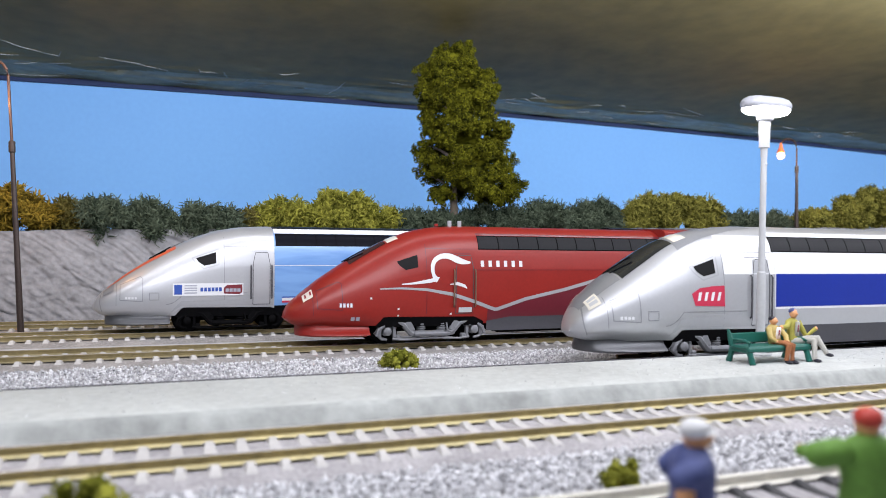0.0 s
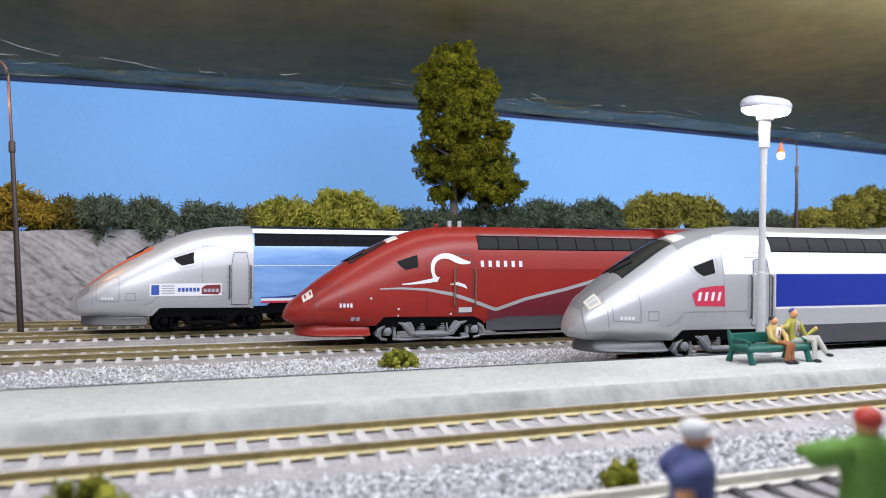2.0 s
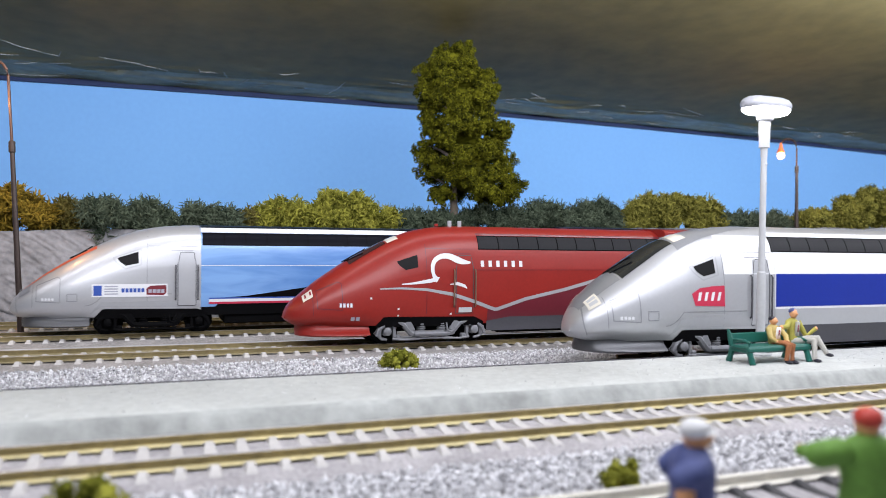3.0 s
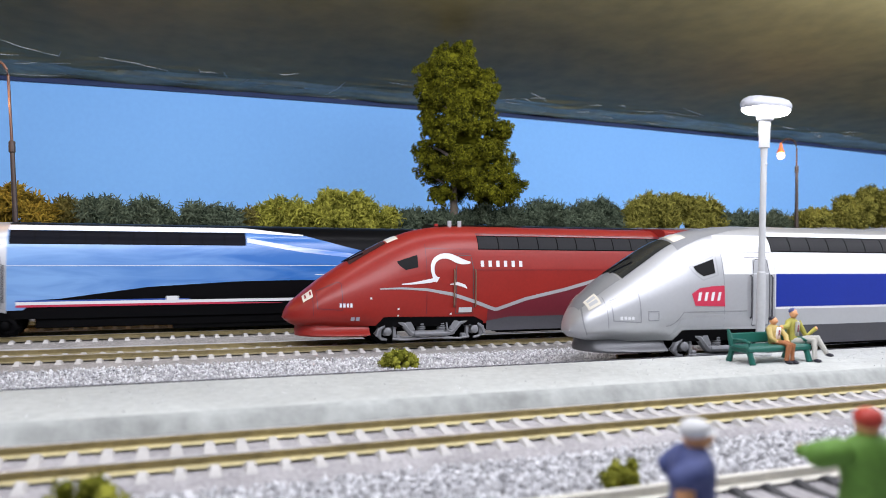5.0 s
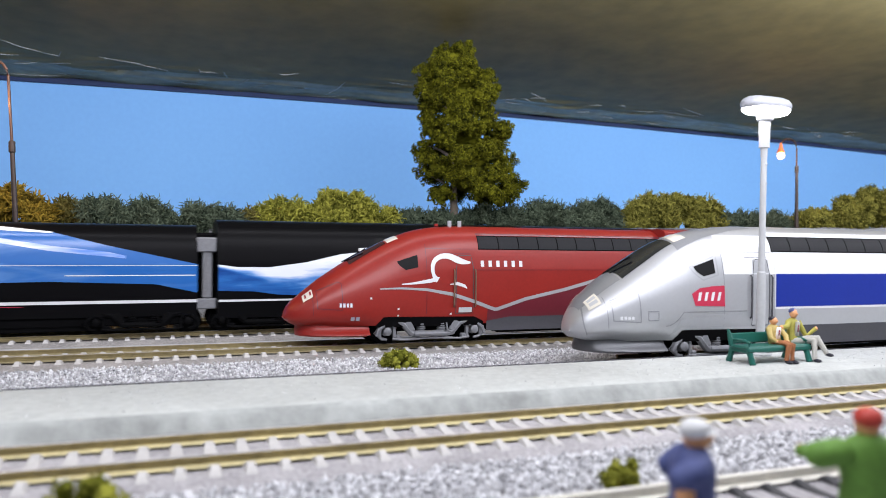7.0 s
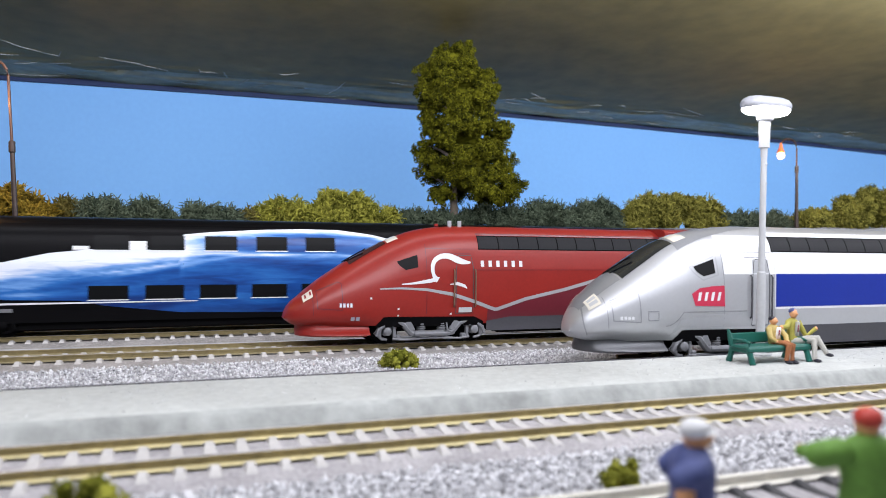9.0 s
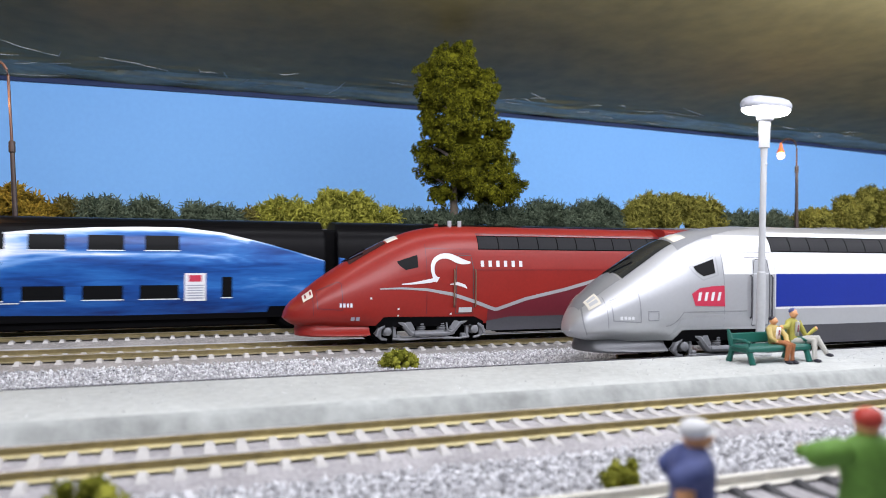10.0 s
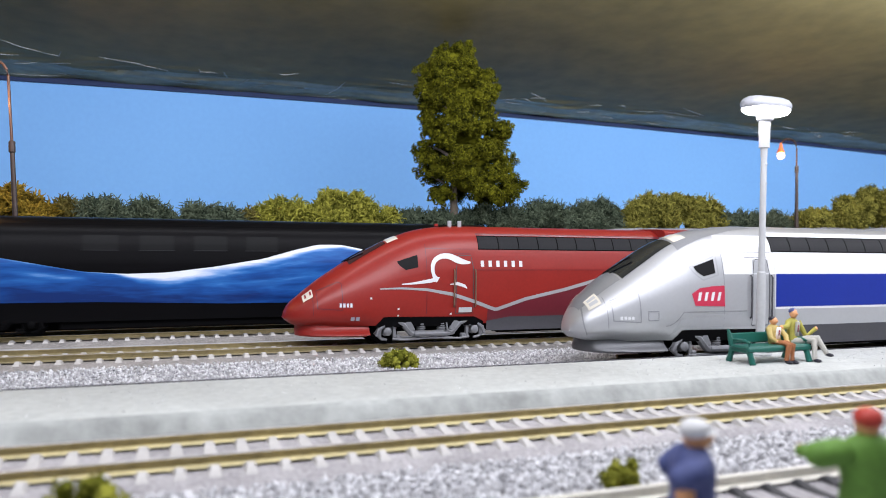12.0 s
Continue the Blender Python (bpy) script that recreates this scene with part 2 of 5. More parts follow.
class Geo:
    def __init__(self):
        self.v, self.f, self.m = [], [], []

    def add(self, verts, faces, mi=0):
        k = len(self.v)
        self.v += [tuple(p) for p in verts]
        self.f += [tuple(i + k for i in q) for q in faces]
        self.m += [mi] * len(faces)
        return self

    def box(self, c, s, mi=0, ch=0.0, rot=None):
        """A chamfered box of centre c and size s."""
        hx, hy, hz = s[0] / 2, s[1] / 2, s[2] / 2
        ch = min(ch or min(s) * 0.12, min(s) * 0.45)
        vs, ids = [], {}
        for sx in (-1, 1):
            for sy in (-1, 1):
                for sz in (-1, 1):
                    for ax in range(3):
                        p = [sx * (hx - ch), sy * (hy - ch), sz * (hz - ch)]
                        p[ax] += (sx, sy, sz)[ax] * ch
                        ids[sx, sy, sz, ax] = len(vs)
                        vs.append(Vector(p))
        fs = []
        for ax in range(3):
            a, b = [i for i in range(3) if i != ax]
            for s0 in (-1, 1):
                q = []
                for sa, sb in ((-1, -1), (1, -1), (1, 1), (-1, 1)):
                    k = [0, 0, 0]
                    k[ax], k[a], k[b] = s0, sa, sb
                    q.append(ids[(*k, ax)])
                fs.append(q)
            for sa in (-1, 1):
                for sb in (-1, 1):
                    q = []
                    for s0, w in ((-1, a), (1, a), (1, b), (-1, b)):
                        k = [0, 0, 0]
                        k[ax], k[a], k[b] = s0, sa, sb
                        q.append(ids[(*k, w)])
                    fs.append(q)
        for sx in (-1, 1):
            for sy in (-1, 1):
                for sz in (-1, 1):
                    fs.append([ids[sx, sy, sz, ax] for ax in range(3)])
        if rot is not None:
            vs = [rot @ p for p in vs]
        self.add([(p[0] + c[0], p[1] + c[1], p[2] + c[2]) for p in vs], fs, mi)
        return self

    def rings(self, rings, mi=0, close=True, caps=True):
        """A skin over rings of equal length."""
        n = len(rings[0])
        vs = [p for r in rings for p in r]
        fs = []
        for i in range(len(rings) - 1):
            for j in range(n if close else n - 1):
                k = (j + 1) % n
                fs.append((i * n + j, i * n + k, (i + 1) * n + k, (i + 1) * n + j))
        if caps and close:
            fs.append(tuple(range(n))[::-1])
            fs.append(tuple(range((len(rings) - 1) * n, len(rings) * n)))
        self.add(vs, fs, mi)
        return self

    def tube(self, pts, radii, n=8, mi=0):
        pts = [Vector(p) for p in pts]
        rs = []
        for i, p in enumerate(pts):
            d = (pts[min(i + 1, len(pts) - 1)] - pts[max(i - 1, 0)]).normalized()
            a = d.orthogonal().normalized()
            if abs(d.z) < 0.99:
                a = Vector((0, 0, 1)).cross(d).normalized()
            b = d.cross(a)
            r = radii[i] if isinstance(radii, (list, tuple)) else radii
            rs.append([p + r * (math.cos(t) * a + math.sin(t) * b) for t in [2 * math.pi * k / n for k in range(n)]])
        return self.rings(rs, mi)

    def ball(self, c, r, nu=10, nv=7, mi=0, rot=None, jit=0.0):
        rs = []
        for i in range(nv + 1):
            t = math.pi * min(max(i / nv, 0.03), 0.97)
            ring = []
            for k in range(nu):
                p = 2 * math.pi * k / nu
                j = 1 + random.uniform(-jit, jit)
                q = Vector((r[0] * math.sin(t) * math.cos(p) * j, r[1] * math.sin(t) * math.sin(p) * j, -r[2] * math.cos(t) * j))
                if rot is not None:
                    q = rot @ q
                ring.append((q[0] + c[0], q[1] + c[1], q[2] + c[2]))
            rs.append(ring)
        return self.rings(rs, mi)

    def plate(self, outline, y, depth, mi=0):
        """A flat plate: outline in (x, z), its face at y, thickness away from the viewer."""
        n = len(outline)
        vs = [(a, y, b) for a, b in outline] + [(a, y + depth, b) for a, b in outline]
        fs = [tuple(range(n)), tuple(range(n, 2 * n))[::-1]] + [(i, i + n, (i + 1) % n + n, (i + 1) % n) for i in range(n)]
        return self.add(vs, fs, mi)


def mesh_of(name, g, mats, smooth=35.0):
    me = bpy.data.meshes.new(name)
    me.from_pydata([(a * MM, b * MM, c * MM) for a, b, c in g.v], [], g.f)
    for m in mats if isinstance(mats, (list, tuple)) else [mats]:
        me.materials.append(m)
    me.polygons.foreach_set("material_index", g.m)
    bm = bmesh.new()
    bm.from_mesh(me)
    if len(bm.faces) < 60000:
        bmesh.ops.recalc_face_normals(bm, faces=bm.faces)
    bm.to_mesh(me)
    bm.free()
    if smooth:
        me.shade_smooth()
        me.set_sharp_from_angle(angle=radians(smooth))
    return me


def part(name, g, mats, parent=None, label="", at=None, smooth=35.0):
    ob = new(name, mesh_of(name, g, mats, smooth))
    if parent is not None:
        ob.parent = parent
    if at is not None:
        ob.matrix_basis = at
    if label:
        tagged(ob, label)
    return ob


def thing(name, x, y, z, rz=0.0, ry=0.0):
    ob = new(name)
    ob.empty_display_size = 0.005
    ob.matrix_basis = pose(x * MM, y * MM, z * MM, 0, ry, rz)
    return ob


def mm(x, y, z, rz=0.0, rx=0.0, ry=0.0):
    return pose(x * MM, y * MM, z * MM, rx, ry, rz)


def smoothed(points, us):
    """A smooth curve through points, sampled at us."""
    px, pz = [p[0] for p in points], [p[1] for p in points]
    us = np.asarray(us, float)
    acc = sum(np.interp(us + d, px, pz) for d in (-2.0, -1.0, 0.0, 1.0, 2.0))
    return acc / 5


# ---- the layout's ground ----
S0, S1 = -900, 1500
Z_GROUND = -4.2
g = Geo()
nx, ny = 160, 40
xs, ys = np.linspace(S0, S1, nx + 1), np.linspace(-160, 640, ny + 1)
g.add([(a, b, Z_GROUND) for b in ys for a in xs],
      [(j * (nx + 1) + i, j * (nx + 1) + i + 1, (j + 1) * (nx + 1) + i + 1, (j + 1) * (nx + 1) + i) for j in range(ny) for i in range(nx)])
tagged(part("ground", g, M_GRAVEL), "pale grey gravel base of the model railway", "ground", kind="structure")

# blue backboard and dark ceiling
WALL_Y = 600.0


def ceiling_edge(x):
    return 157.5 - 0.006 * x / 10 - ((x - 225) / 500.0) ** 2 * 7.0 if abs(x - 225) < 800 else 139.0


g = Geo()
xs = np.linspace(S0, S1, 97)
lo = [(a, WALL_Y, -4.2) for a in xs]
hi = [(a, WALL_Y, ceiling_edge(a) + 6) for a in xs]
n = len(xs)
g.add(lo + hi, [(i, i + 1, n + i + 1, n + i) for i in range(n - 1)])
g.add([(a, WALL_Y + 8, c) for a, b, c in lo] + [(a, WALL_Y + 8, c) for a, b, c in hi], [(i, n + i, n + i + 1, i + 1) for i in range(n - 1)])
tagged(part("wall_north", g, M_BLUEWALL), "plain sky-blue painted backboard", "wall", kind="structure")
# shade under the ceiling edge, put in as a dark blue strip
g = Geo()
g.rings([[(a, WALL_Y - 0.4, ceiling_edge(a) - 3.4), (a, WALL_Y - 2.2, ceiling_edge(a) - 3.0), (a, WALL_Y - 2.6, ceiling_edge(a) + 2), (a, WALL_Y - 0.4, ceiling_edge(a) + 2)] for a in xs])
tagged(part("trim", g, M_EDGESHADE), "dark blue shadow strip along the top of the backboard", "trim", kind="structure")



def film_height(a, b):
    """Height of the sagging ceiling film, wrinkled near the wall."""
    d = WALL_Y - b
    if d <= 1:
        return ceiling_edge(a)
    z = ceiling_edge(a) + 0.105 * d
    k = math.exp(-((d - 22) / 32.0) ** 2)
    fold = 1 - min(1, 4 * abs(noise.noise(Vector((a * 0.012 + b * 0.02, b * 0.07, 3)))))
    z -= k * (2.2 * fold * max(0, 0.4 + noise.noise(Vector((a * 0.02, 4, 9)))) + 1.6 * noise.noise(Vector((a * 0.03, b * 0.05, 9))))
    return z + 1.5 * noise.noise(Vector((a * 0.006, b * 0.01, 1))) * min(1, d / 60)


g = Geo()
cx, cy = np.concatenate([np.linspace(S0, -201, 60), np.linspace(-200, 620, 520), np.linspace(625, S1, 60)]), np.concatenate([np.linspace(WALL_Y + 4, 480, 80), np.linspace(470, 60, 16)])
vs = []
for b in cy:
    for a in cx:
        vs.append((a, b, film_height(a, b)))
nx = len(cx)
g.add(vs, [(j * nx + i, j * nx + i + 1, (j + 1) * nx + i + 1, (j + 1) * nx + i) for j in range(len(cy) - 1) for i in range(nx - 1)])
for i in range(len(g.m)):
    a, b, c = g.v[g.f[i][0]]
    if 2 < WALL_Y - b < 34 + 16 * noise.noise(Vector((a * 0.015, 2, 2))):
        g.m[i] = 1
# bright glints on the film's folds, drawn as thin pale ridges
CREASE_GLINTS = [[(-89, 527), (-78, 538), (-65, 546)], [(-67, 564), (-51, 558)], [(-35, 544), (-14, 550), (13, 563)], [(28, 550), (31, 562)], [(45, 553), (49, 568)], [(57, 582), (65, 563)],
           [(66, 583), (78, 583)], [(103, 595), (120, 596), (139, 589)], [(123, 593), (131, 569), (133, 550)], [(267, 564), (279, 560)], [(279, 540), (311, 562)],
           [(390, 557), (429, 554), (466, 553)], [(427, 536), (465, 552)], [(401, 597), (413, 582)], [(613, 571), (631, 573)], [(-99, 591), (-72, 592), (-32, 595)], [(165, 547), (186, 549)]]
rng = np.random.default_rng(8)
for _ in range(46):
    a, b = rng.uniform(-110, 640), rng.uniform(545, 596)
    CREASE_GLINTS.append([(a, b), (a + rng.uniform(4, 9), b + rng.uniform(-5, 5)), (a + rng.uniform(10, 20), b + rng.uniform(-8, 8))])
for row in CREASE_GLINTS:
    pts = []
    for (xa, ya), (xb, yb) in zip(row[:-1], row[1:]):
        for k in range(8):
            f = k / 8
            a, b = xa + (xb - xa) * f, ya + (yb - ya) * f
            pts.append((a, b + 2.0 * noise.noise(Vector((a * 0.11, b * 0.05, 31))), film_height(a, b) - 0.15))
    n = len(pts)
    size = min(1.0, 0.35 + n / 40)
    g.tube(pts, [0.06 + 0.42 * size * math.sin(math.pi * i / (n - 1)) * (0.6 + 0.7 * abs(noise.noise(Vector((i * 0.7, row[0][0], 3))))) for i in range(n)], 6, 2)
tagged(part("ceiling", g, [M_CEIL, M_FILM, M_CREASEGLINT], smooth=180), "dark brown glossy ceiling film, wrinkled near the wall", "ceiling", kind="structure")

# unseen end boards, added to close the layout for bounced light
for nm, x0 in (("wall_west", S0 - 8), ("wall_east", S1)):
    g = Geo().box((x0 + 4, 220, 120), (8, 776, 250), ch=0.5)
    tagged(part(nm, g, M_BLUEWALL), "unseen plain end board added to close the layout", "wall", kind="structure")

# rock bank and the shelf on top of it
g = Geo()
bx, bt = np.concatenate([np.linspace(-420, -101, 60), np.linspace(-100, 150, 380), np.linspace(153, 760, 90)]), np.linspace(0, 1, 90)


def bank_top(x):
    return 46.5 + 0.022 * max(x, -100) + 1.2 * noise.noise(Vector((x * 0.02, 0, 5)))


def bank_point(a, t):
    zt = bank_top(a)
    z = zt * t
    q, r = 0.5 * a + 0.86 * z, 0.86 * a - 0.5 * z
    q += 2.5 * noise.noise(Vector((a * 0.03, z * 0.05, 6)))
    crease = 1 - min(1, abs(noise.noise(Vector((q * 0.11, r * 0.022, 7)))) * 5)
    crack = 1 - min(1, abs(noise.noise(Vector((q * 0.30, r * 0.035, 17)))) * 5)
    mask = 0.5 + 0.9 * noise.noise(Vector((a * 0.02, z * 0.03, 23)))
    d = 2.2 * noise.noise(Vector((q * 0.07, r * 0.02, 1))) - 2.4 * crease * max(0, mask) - 1.8 * crack * max(0, 1 - mask)
    d += 0.8 * noise.noise(Vector((a * 0.13, z * 0.17, 2))) + 0.7 * noise.noise(Vector((a * 0.4, z * 0.5, 4))) - 0.7 * (1 - min(1, 4 * abs(noise.noise(Vector((q * 0.22, r * 0.10, 41))))))
    return (a, 424 + 14 * t - d * min(1, 1.4 - t), Z_GROUND + (zt - Z_GROUND) * t ** 0.96)


n = len(bx)
g.add([bank_point(a, t) for t in bt for a in bx], [(j * n + i, j * n + i + 1, (j + 1) * n + i + 1, (j + 1) * n + i) for j in range(len(bt) - 1) for i in range(n - 1)])
g.add([(a, 438, bank_top(a)) for a in bx] + [(a, WALL_Y - 3, bank_top(a) + 3) for a in bx], [(i, i + 1, n + i + 1, n + i) for i in range(n - 1)], 1)
tagged(part("rock_bank", g, [M_ROCK, M_EARTH], smooth=60), "grey crumpled plaster rock slope with creases", "rock bank", kind="structure")

# platform between the tracks
g = Geo()
PZ, PF, PB = 3.0, 168.0, 205.5
px = np.linspace(-500, 900, 240)


def pf(a):
    return PF + 0.00010 * max(0, a - 60) ** 1.9 * 0.6 + 0.5 * noise.noise(Vector((a * 0.03, 0, 8)))


rs = []
for a in px:
    w = 0.25 * noise.noise(Vector((a * 0.05, 3, 1)))
    f0 = pf(a)
    rs.append([(a, f0 - 3.5, Z_GROUND), (a, f0 - 1.4 + w, -0.6), (a, f0 - 0.5 + w, PZ - 1.5), (a, f0 + 0.9, PZ - 0.45 + w * 0.4), (a, f0 + 3.2, PZ - 0.04),
               (a, f0 + 9, PZ + w * 0.4), (a, f0 + 18, PZ - w * 0.3), (a, PB - 2, PZ + 0.1 * w), (a, PB - 0.4, PZ - 0.2), (a, PB, PZ - 0.8), (a, PB, Z_GROUND)])
g.rings(rs)
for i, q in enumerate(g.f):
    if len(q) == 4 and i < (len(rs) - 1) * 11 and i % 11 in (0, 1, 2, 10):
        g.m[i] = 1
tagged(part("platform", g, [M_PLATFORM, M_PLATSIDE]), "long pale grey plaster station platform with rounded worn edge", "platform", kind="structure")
g = Geo()
g.rings([[(a, PB + 0.05, PZ - 3), (a, PB + 0.7, PZ - 3), (a, PB + 0.7, PZ - 0.02), (a, PB + 0.05, PZ)] for a in px])
tagged(part("trim", g, M_DKGREY), "thin grey edge strip along the back of the platform", "trim", kind="structure")

# ---- tracks ----


def rail_geo(a, b):
    g = Geo()
    prof = [(-1.45, -2.0), (1.45, -2.0), (1.4, -1.84), (0.34, -1.6), (0.30, -0.75), (0.5, -0.6), (0.5, -0.08), (0.4, 0.0), (-0.4, 0.0), (-0.5, -0.08), (-0.5, -0.6), (-0.30, -0.75), (-0.34, -1.6), (-1.4, -1.84)]
    rs = [[(x, y, z) for y, z in prof] for x in np.linspace(a, b, 30)]
    g.rings(rs)
    for i, q in enumerate(g.f):
        if len(q) == 4 and i % 14 in (6, 7, 8):
            g.m[i] = 1
        if len(q) == 4 and i % 14 in (1, 2, 12, 13):
            g.m[i] = 2
    return g


def sleeper_geo(length, width):
    g = Geo()
    w = width / 2
    half = [(14.6, -3.3, 0.9), (14.0, -2.5, 0.7), (12.6, -1.95, 0.5), (10.6, -1.35, 0.36), (9.8, -1.9, 0.8), (7.4, -1.9, 0.8), (6.6, -1.35, 0.42), (4.4, -2.1, 0.7), (1.5, -2.3, 0.8)]
    rows = [(-y, z, k) for y, z, k in half] + [(y, z, k) for y, z, k in half[::-1]]
    g.rings([[(-w, y, -3.6), (w, y, -3.6), (w * k, y, z), (-w * k, y, z)] for y, z, k in rows])
    return g


def track(label, x, y, z, a, b, gap, offset, rz=0.0, ry=0.0, dark=False, bed=True, dull=True):
    t = tagged(thing("railway_track", x, y, z, rz, ry), label, "railway track", "tracks of the layout")
    rm = [M_SILVERRAIL, M_SILVERRAIL, M_SILVERRAIL] if dark else [M_RAIL, M_RAILTOP, M_DULLFOOT] if dull else [M_LITRAIL, M_RAILTOP, M_FOOTGLINT]
    r = part("rail", rail_geo(a, b), rm, t, at=mm(0, -8.6, 0))
    r2 = new("rail", r.data)
    r2.parent, r2.matrix_basis = t, mm(0, 8.6, 0)
    if bed:
        g = Geo()
        rs = []
        for u in np.linspace(a, b, int((b - a) / 4)):
            k = 0.5 * noise.noise(Vector((u * 0.11, y, 0)))
            rs.append([(u, -21 - k, -4.3 - z), (u, -17.5 + k, -3.2), (u, -14, -2.6), (u, 0, -2.4), (u, 14, -2.6), (u, 17.5 - k, -3.2), (u, 21 + k, -4.3 - z)])
        g.rings(rs)
        part("ballast_bed", g, M_DULLBED if dull else M_BED, t, "grey painted fine ballast")
    me = mesh_of("sleeper", sleeper_geo(30, 3.0 if not dark else 2.6), M_DARKSLEEPER if dark else M_SLEEPER)
    n = int((b - a) / gap)
    for i in range(n):
        u = a + offset + i * gap
        o = new("sleeper", me)
        o.parent = t
        o.matrix_basis = mm(u + random.uniform(-0.15, 0.15), 0, random.uniform(-0.06, 0.06), random.uniform(-0.8, 0.8))
    return t


track("weathered brown rails on pale concrete sleepers beside the platform", 0, 151.4, 0, -200, 640, 6.2, 0.0, dull=False)
track("weathered brown rails on pale concrete sleepers under the red train", 0, 296.4, 0, -260, 700, 6.2, 1.0)
track("weathered brown rails under the moving train", 51.3, 362.7, 0, -380, 760, 6.2, 2.0, rz=0.48, ry=-0.2)
track("weathered brown rails along the foot of the rock bank", 0, 403, 0.6, -330, 620, 6.2, 3.0)
track("short stub of weathered track under the silver train", 0, 225.5, 0, 158, 760, 6.2, 0.0, bed=False)
track("silver rails on black sleepers at the front of the layout", 0, 93.2, 0, -120, 420, 6.8, 0.0, dark=True, dull=False)

# loose gravel


def stones(name, label, spots, lo, hi, material):
    base = np.array([(1, 0, 0), (-1, 0, 0), (0, 1, 0), (0, -1, 0), (0, 0, 1), (0, 0, -1)], float)
    tri = [(0, 2, 4), (2, 1, 4), (1, 3, 4), (3, 0, 4), (2, 0, 5), (1, 2, 5), (3, 1, 5), (0, 3, 5)]
    g = Geo()
    rng = np.random.default_rng(4)
    for x, y, z in spots:
        q = base * rng.uniform(lo, hi, 3)[None, :] * rng.uniform(0.75, 1.2, (6, 1))
        c, s = math.cos(rng.uniform(0, 6.3)), 0.0
        s = math.sqrt(1 - c * c)
        e = rng.uniform(-0.6, 0.6)
        q = q @ np.array([[c, s, 0], [-s, c, 0], [0, 0, 1]]) @ np.array([[1, 0, 0], [0, math.cos(e), math.sin(e)], [0, -math.sin(e), math.cos(e)]])
        q += np.array([x, y, z])
        g.add(q.tolist(), tri)
    me = bpy.data.meshes.new(name)
    me.from_pydata([(a * MM, b * MM, c * MM) for a, b, c in g.v], [], g.f)
    me.materials.append(material)
    return tagged(new(name, me), label, "gravel", kind="stuff")


rng = np.random.default_rng(2)
spots = [(x, y, Z_GROUND + 0.25 + h) for x, y, h in zip(rng.uniform(-90, 260, 15000), rng.uniform(106, 133.5, 15000), rng.uniform(0, 0.7, 15000))]
stones("gravel", "loose pale grey gravel between the tracks", spots, 0.35, 0.85, M_STONE)
spots = [(x, y, Z_GROUND + 0.2 + h) for x, y, h in zip(rng.uniform(-170, 220, 26000), rng.uniform(206, 280, 26000), rng.uniform(0, 0.6, 26000))]
stones("gravel", "fine pale gravel beside the platform", spots, 0.3, 0.7, M_STONE)
spots = [(x, y, PZ + 0.03) for x, y in zip(rng.uniform(-90, 260, 420), rng.uniform(170, 204, 420))]
stones("grit", "scattered grit on the platform", spots, 0.08, 0.28, M_STONE)

# ---- trains ----
NOSE_TOP = [(-75.6, 11.0), (-75.2, 13.0), (-74.2, 15.2), (-72.4, 17.4), (-69, 20.2), (-62.5, 25.6), (-53.4, 31.6), (-44, 37.1), (-34.6, 41.6), (-25, 45.0), (-15, 46.7), (-5, 47.3), (10, 47.4), (400, 47.4)]


class Shell:
    """The outer skin of a vehicle: half width at each place and height. u runs from the nose backwards, z from the rail."""

    def __init__(self, top, nose=True, half=16.0, floor=7.6, lift=0.0):
        self.top, self.nose, self.half, self.floor, self.lift = top, nose, half, floor, lift

    def zt(self, u):
        z = float(smoothed(self.top, [u])[0]) if u > -70 else float(np.interp(u, [p[0] for p in self.top], [p[1] for p in self.top]))
        return z + self.lift * min(1, max(0, (-20 - u) / 20)) * min(1, (u + 76) / 6)

    def zb(self, u):
        return self.floor + (max(0, (-70.5 - u) / 5.1) ** 2 * 2.6 if self.nose else 0)

    def w(self, u):
        if not self.nose:
            return self.half
        d = min(1, max(0, (-40 - u) / 35.7))
        return self.half * max(0.03, 1 - d ** 2.5) ** 0.5

    def hw(self, u, z):
        zb, zt = self.zb(u), self.zt(u)
        t = min(1, max(0, (z - zb) / (zt - zb)))
        low = 0.10 + (0.10 * min(1, max(0, (-42 - u) / 4)) + 0.3 * min(1, max(0, (-58 - u) / 17)) if self.nose else 0)
        if t < 0.25:
            return self.w(u) * (1 - low * ((0.25 - t) / 0.25) ** 2)
        q = max(0, (t - 0.55) / 0.45)
        side = (1 - 0.15 * q) * max(0, 1 - q ** 5.2) ** 0.5
        if self.nose and u < -8:
            k = min(1, (-8 - u) / 34)
            r = max(0, (t - 0.25) / 0.75)
            side += k * (max(0, 1 - r ** 2.5) ** 0.5 - side)
        return self.w(u) * side

    def height_at(self, u, v):
        """Height of the skin at the share v of the half width."""
        a, b = self.zb(u) + 0.3 * (self.zt(u) - self.zb(u)), self.zt(u)
        for _ in range(26):
            m = (a + b) / 2
            if self.hw(u, m) > v * self.w(u):
                a = m
            else:
                b = m
        return a


ROWS = [0, .04, .09, .15, .25, .35, .45, .535, .56, .6, .66, .72, .77, .815, .855, .89, .92, .945, .965, .98, .992, 1]


def hull(shell, stations, mi=0):
    g = Geo()
    rs = []
    for u in stations:
        zb, zt = shell.zb(u), shell.zt(u)
        zs = [zb + (zt - zb) * t for t in ROWS]
        left = [(u, -shell.hw(u, z), z) for z in zs]
        right = [(u, shell.hw(u, z), z) for z in zs[:-1][::-1]]
        rs.append(left + right)
    return g.rings(rs, mi)


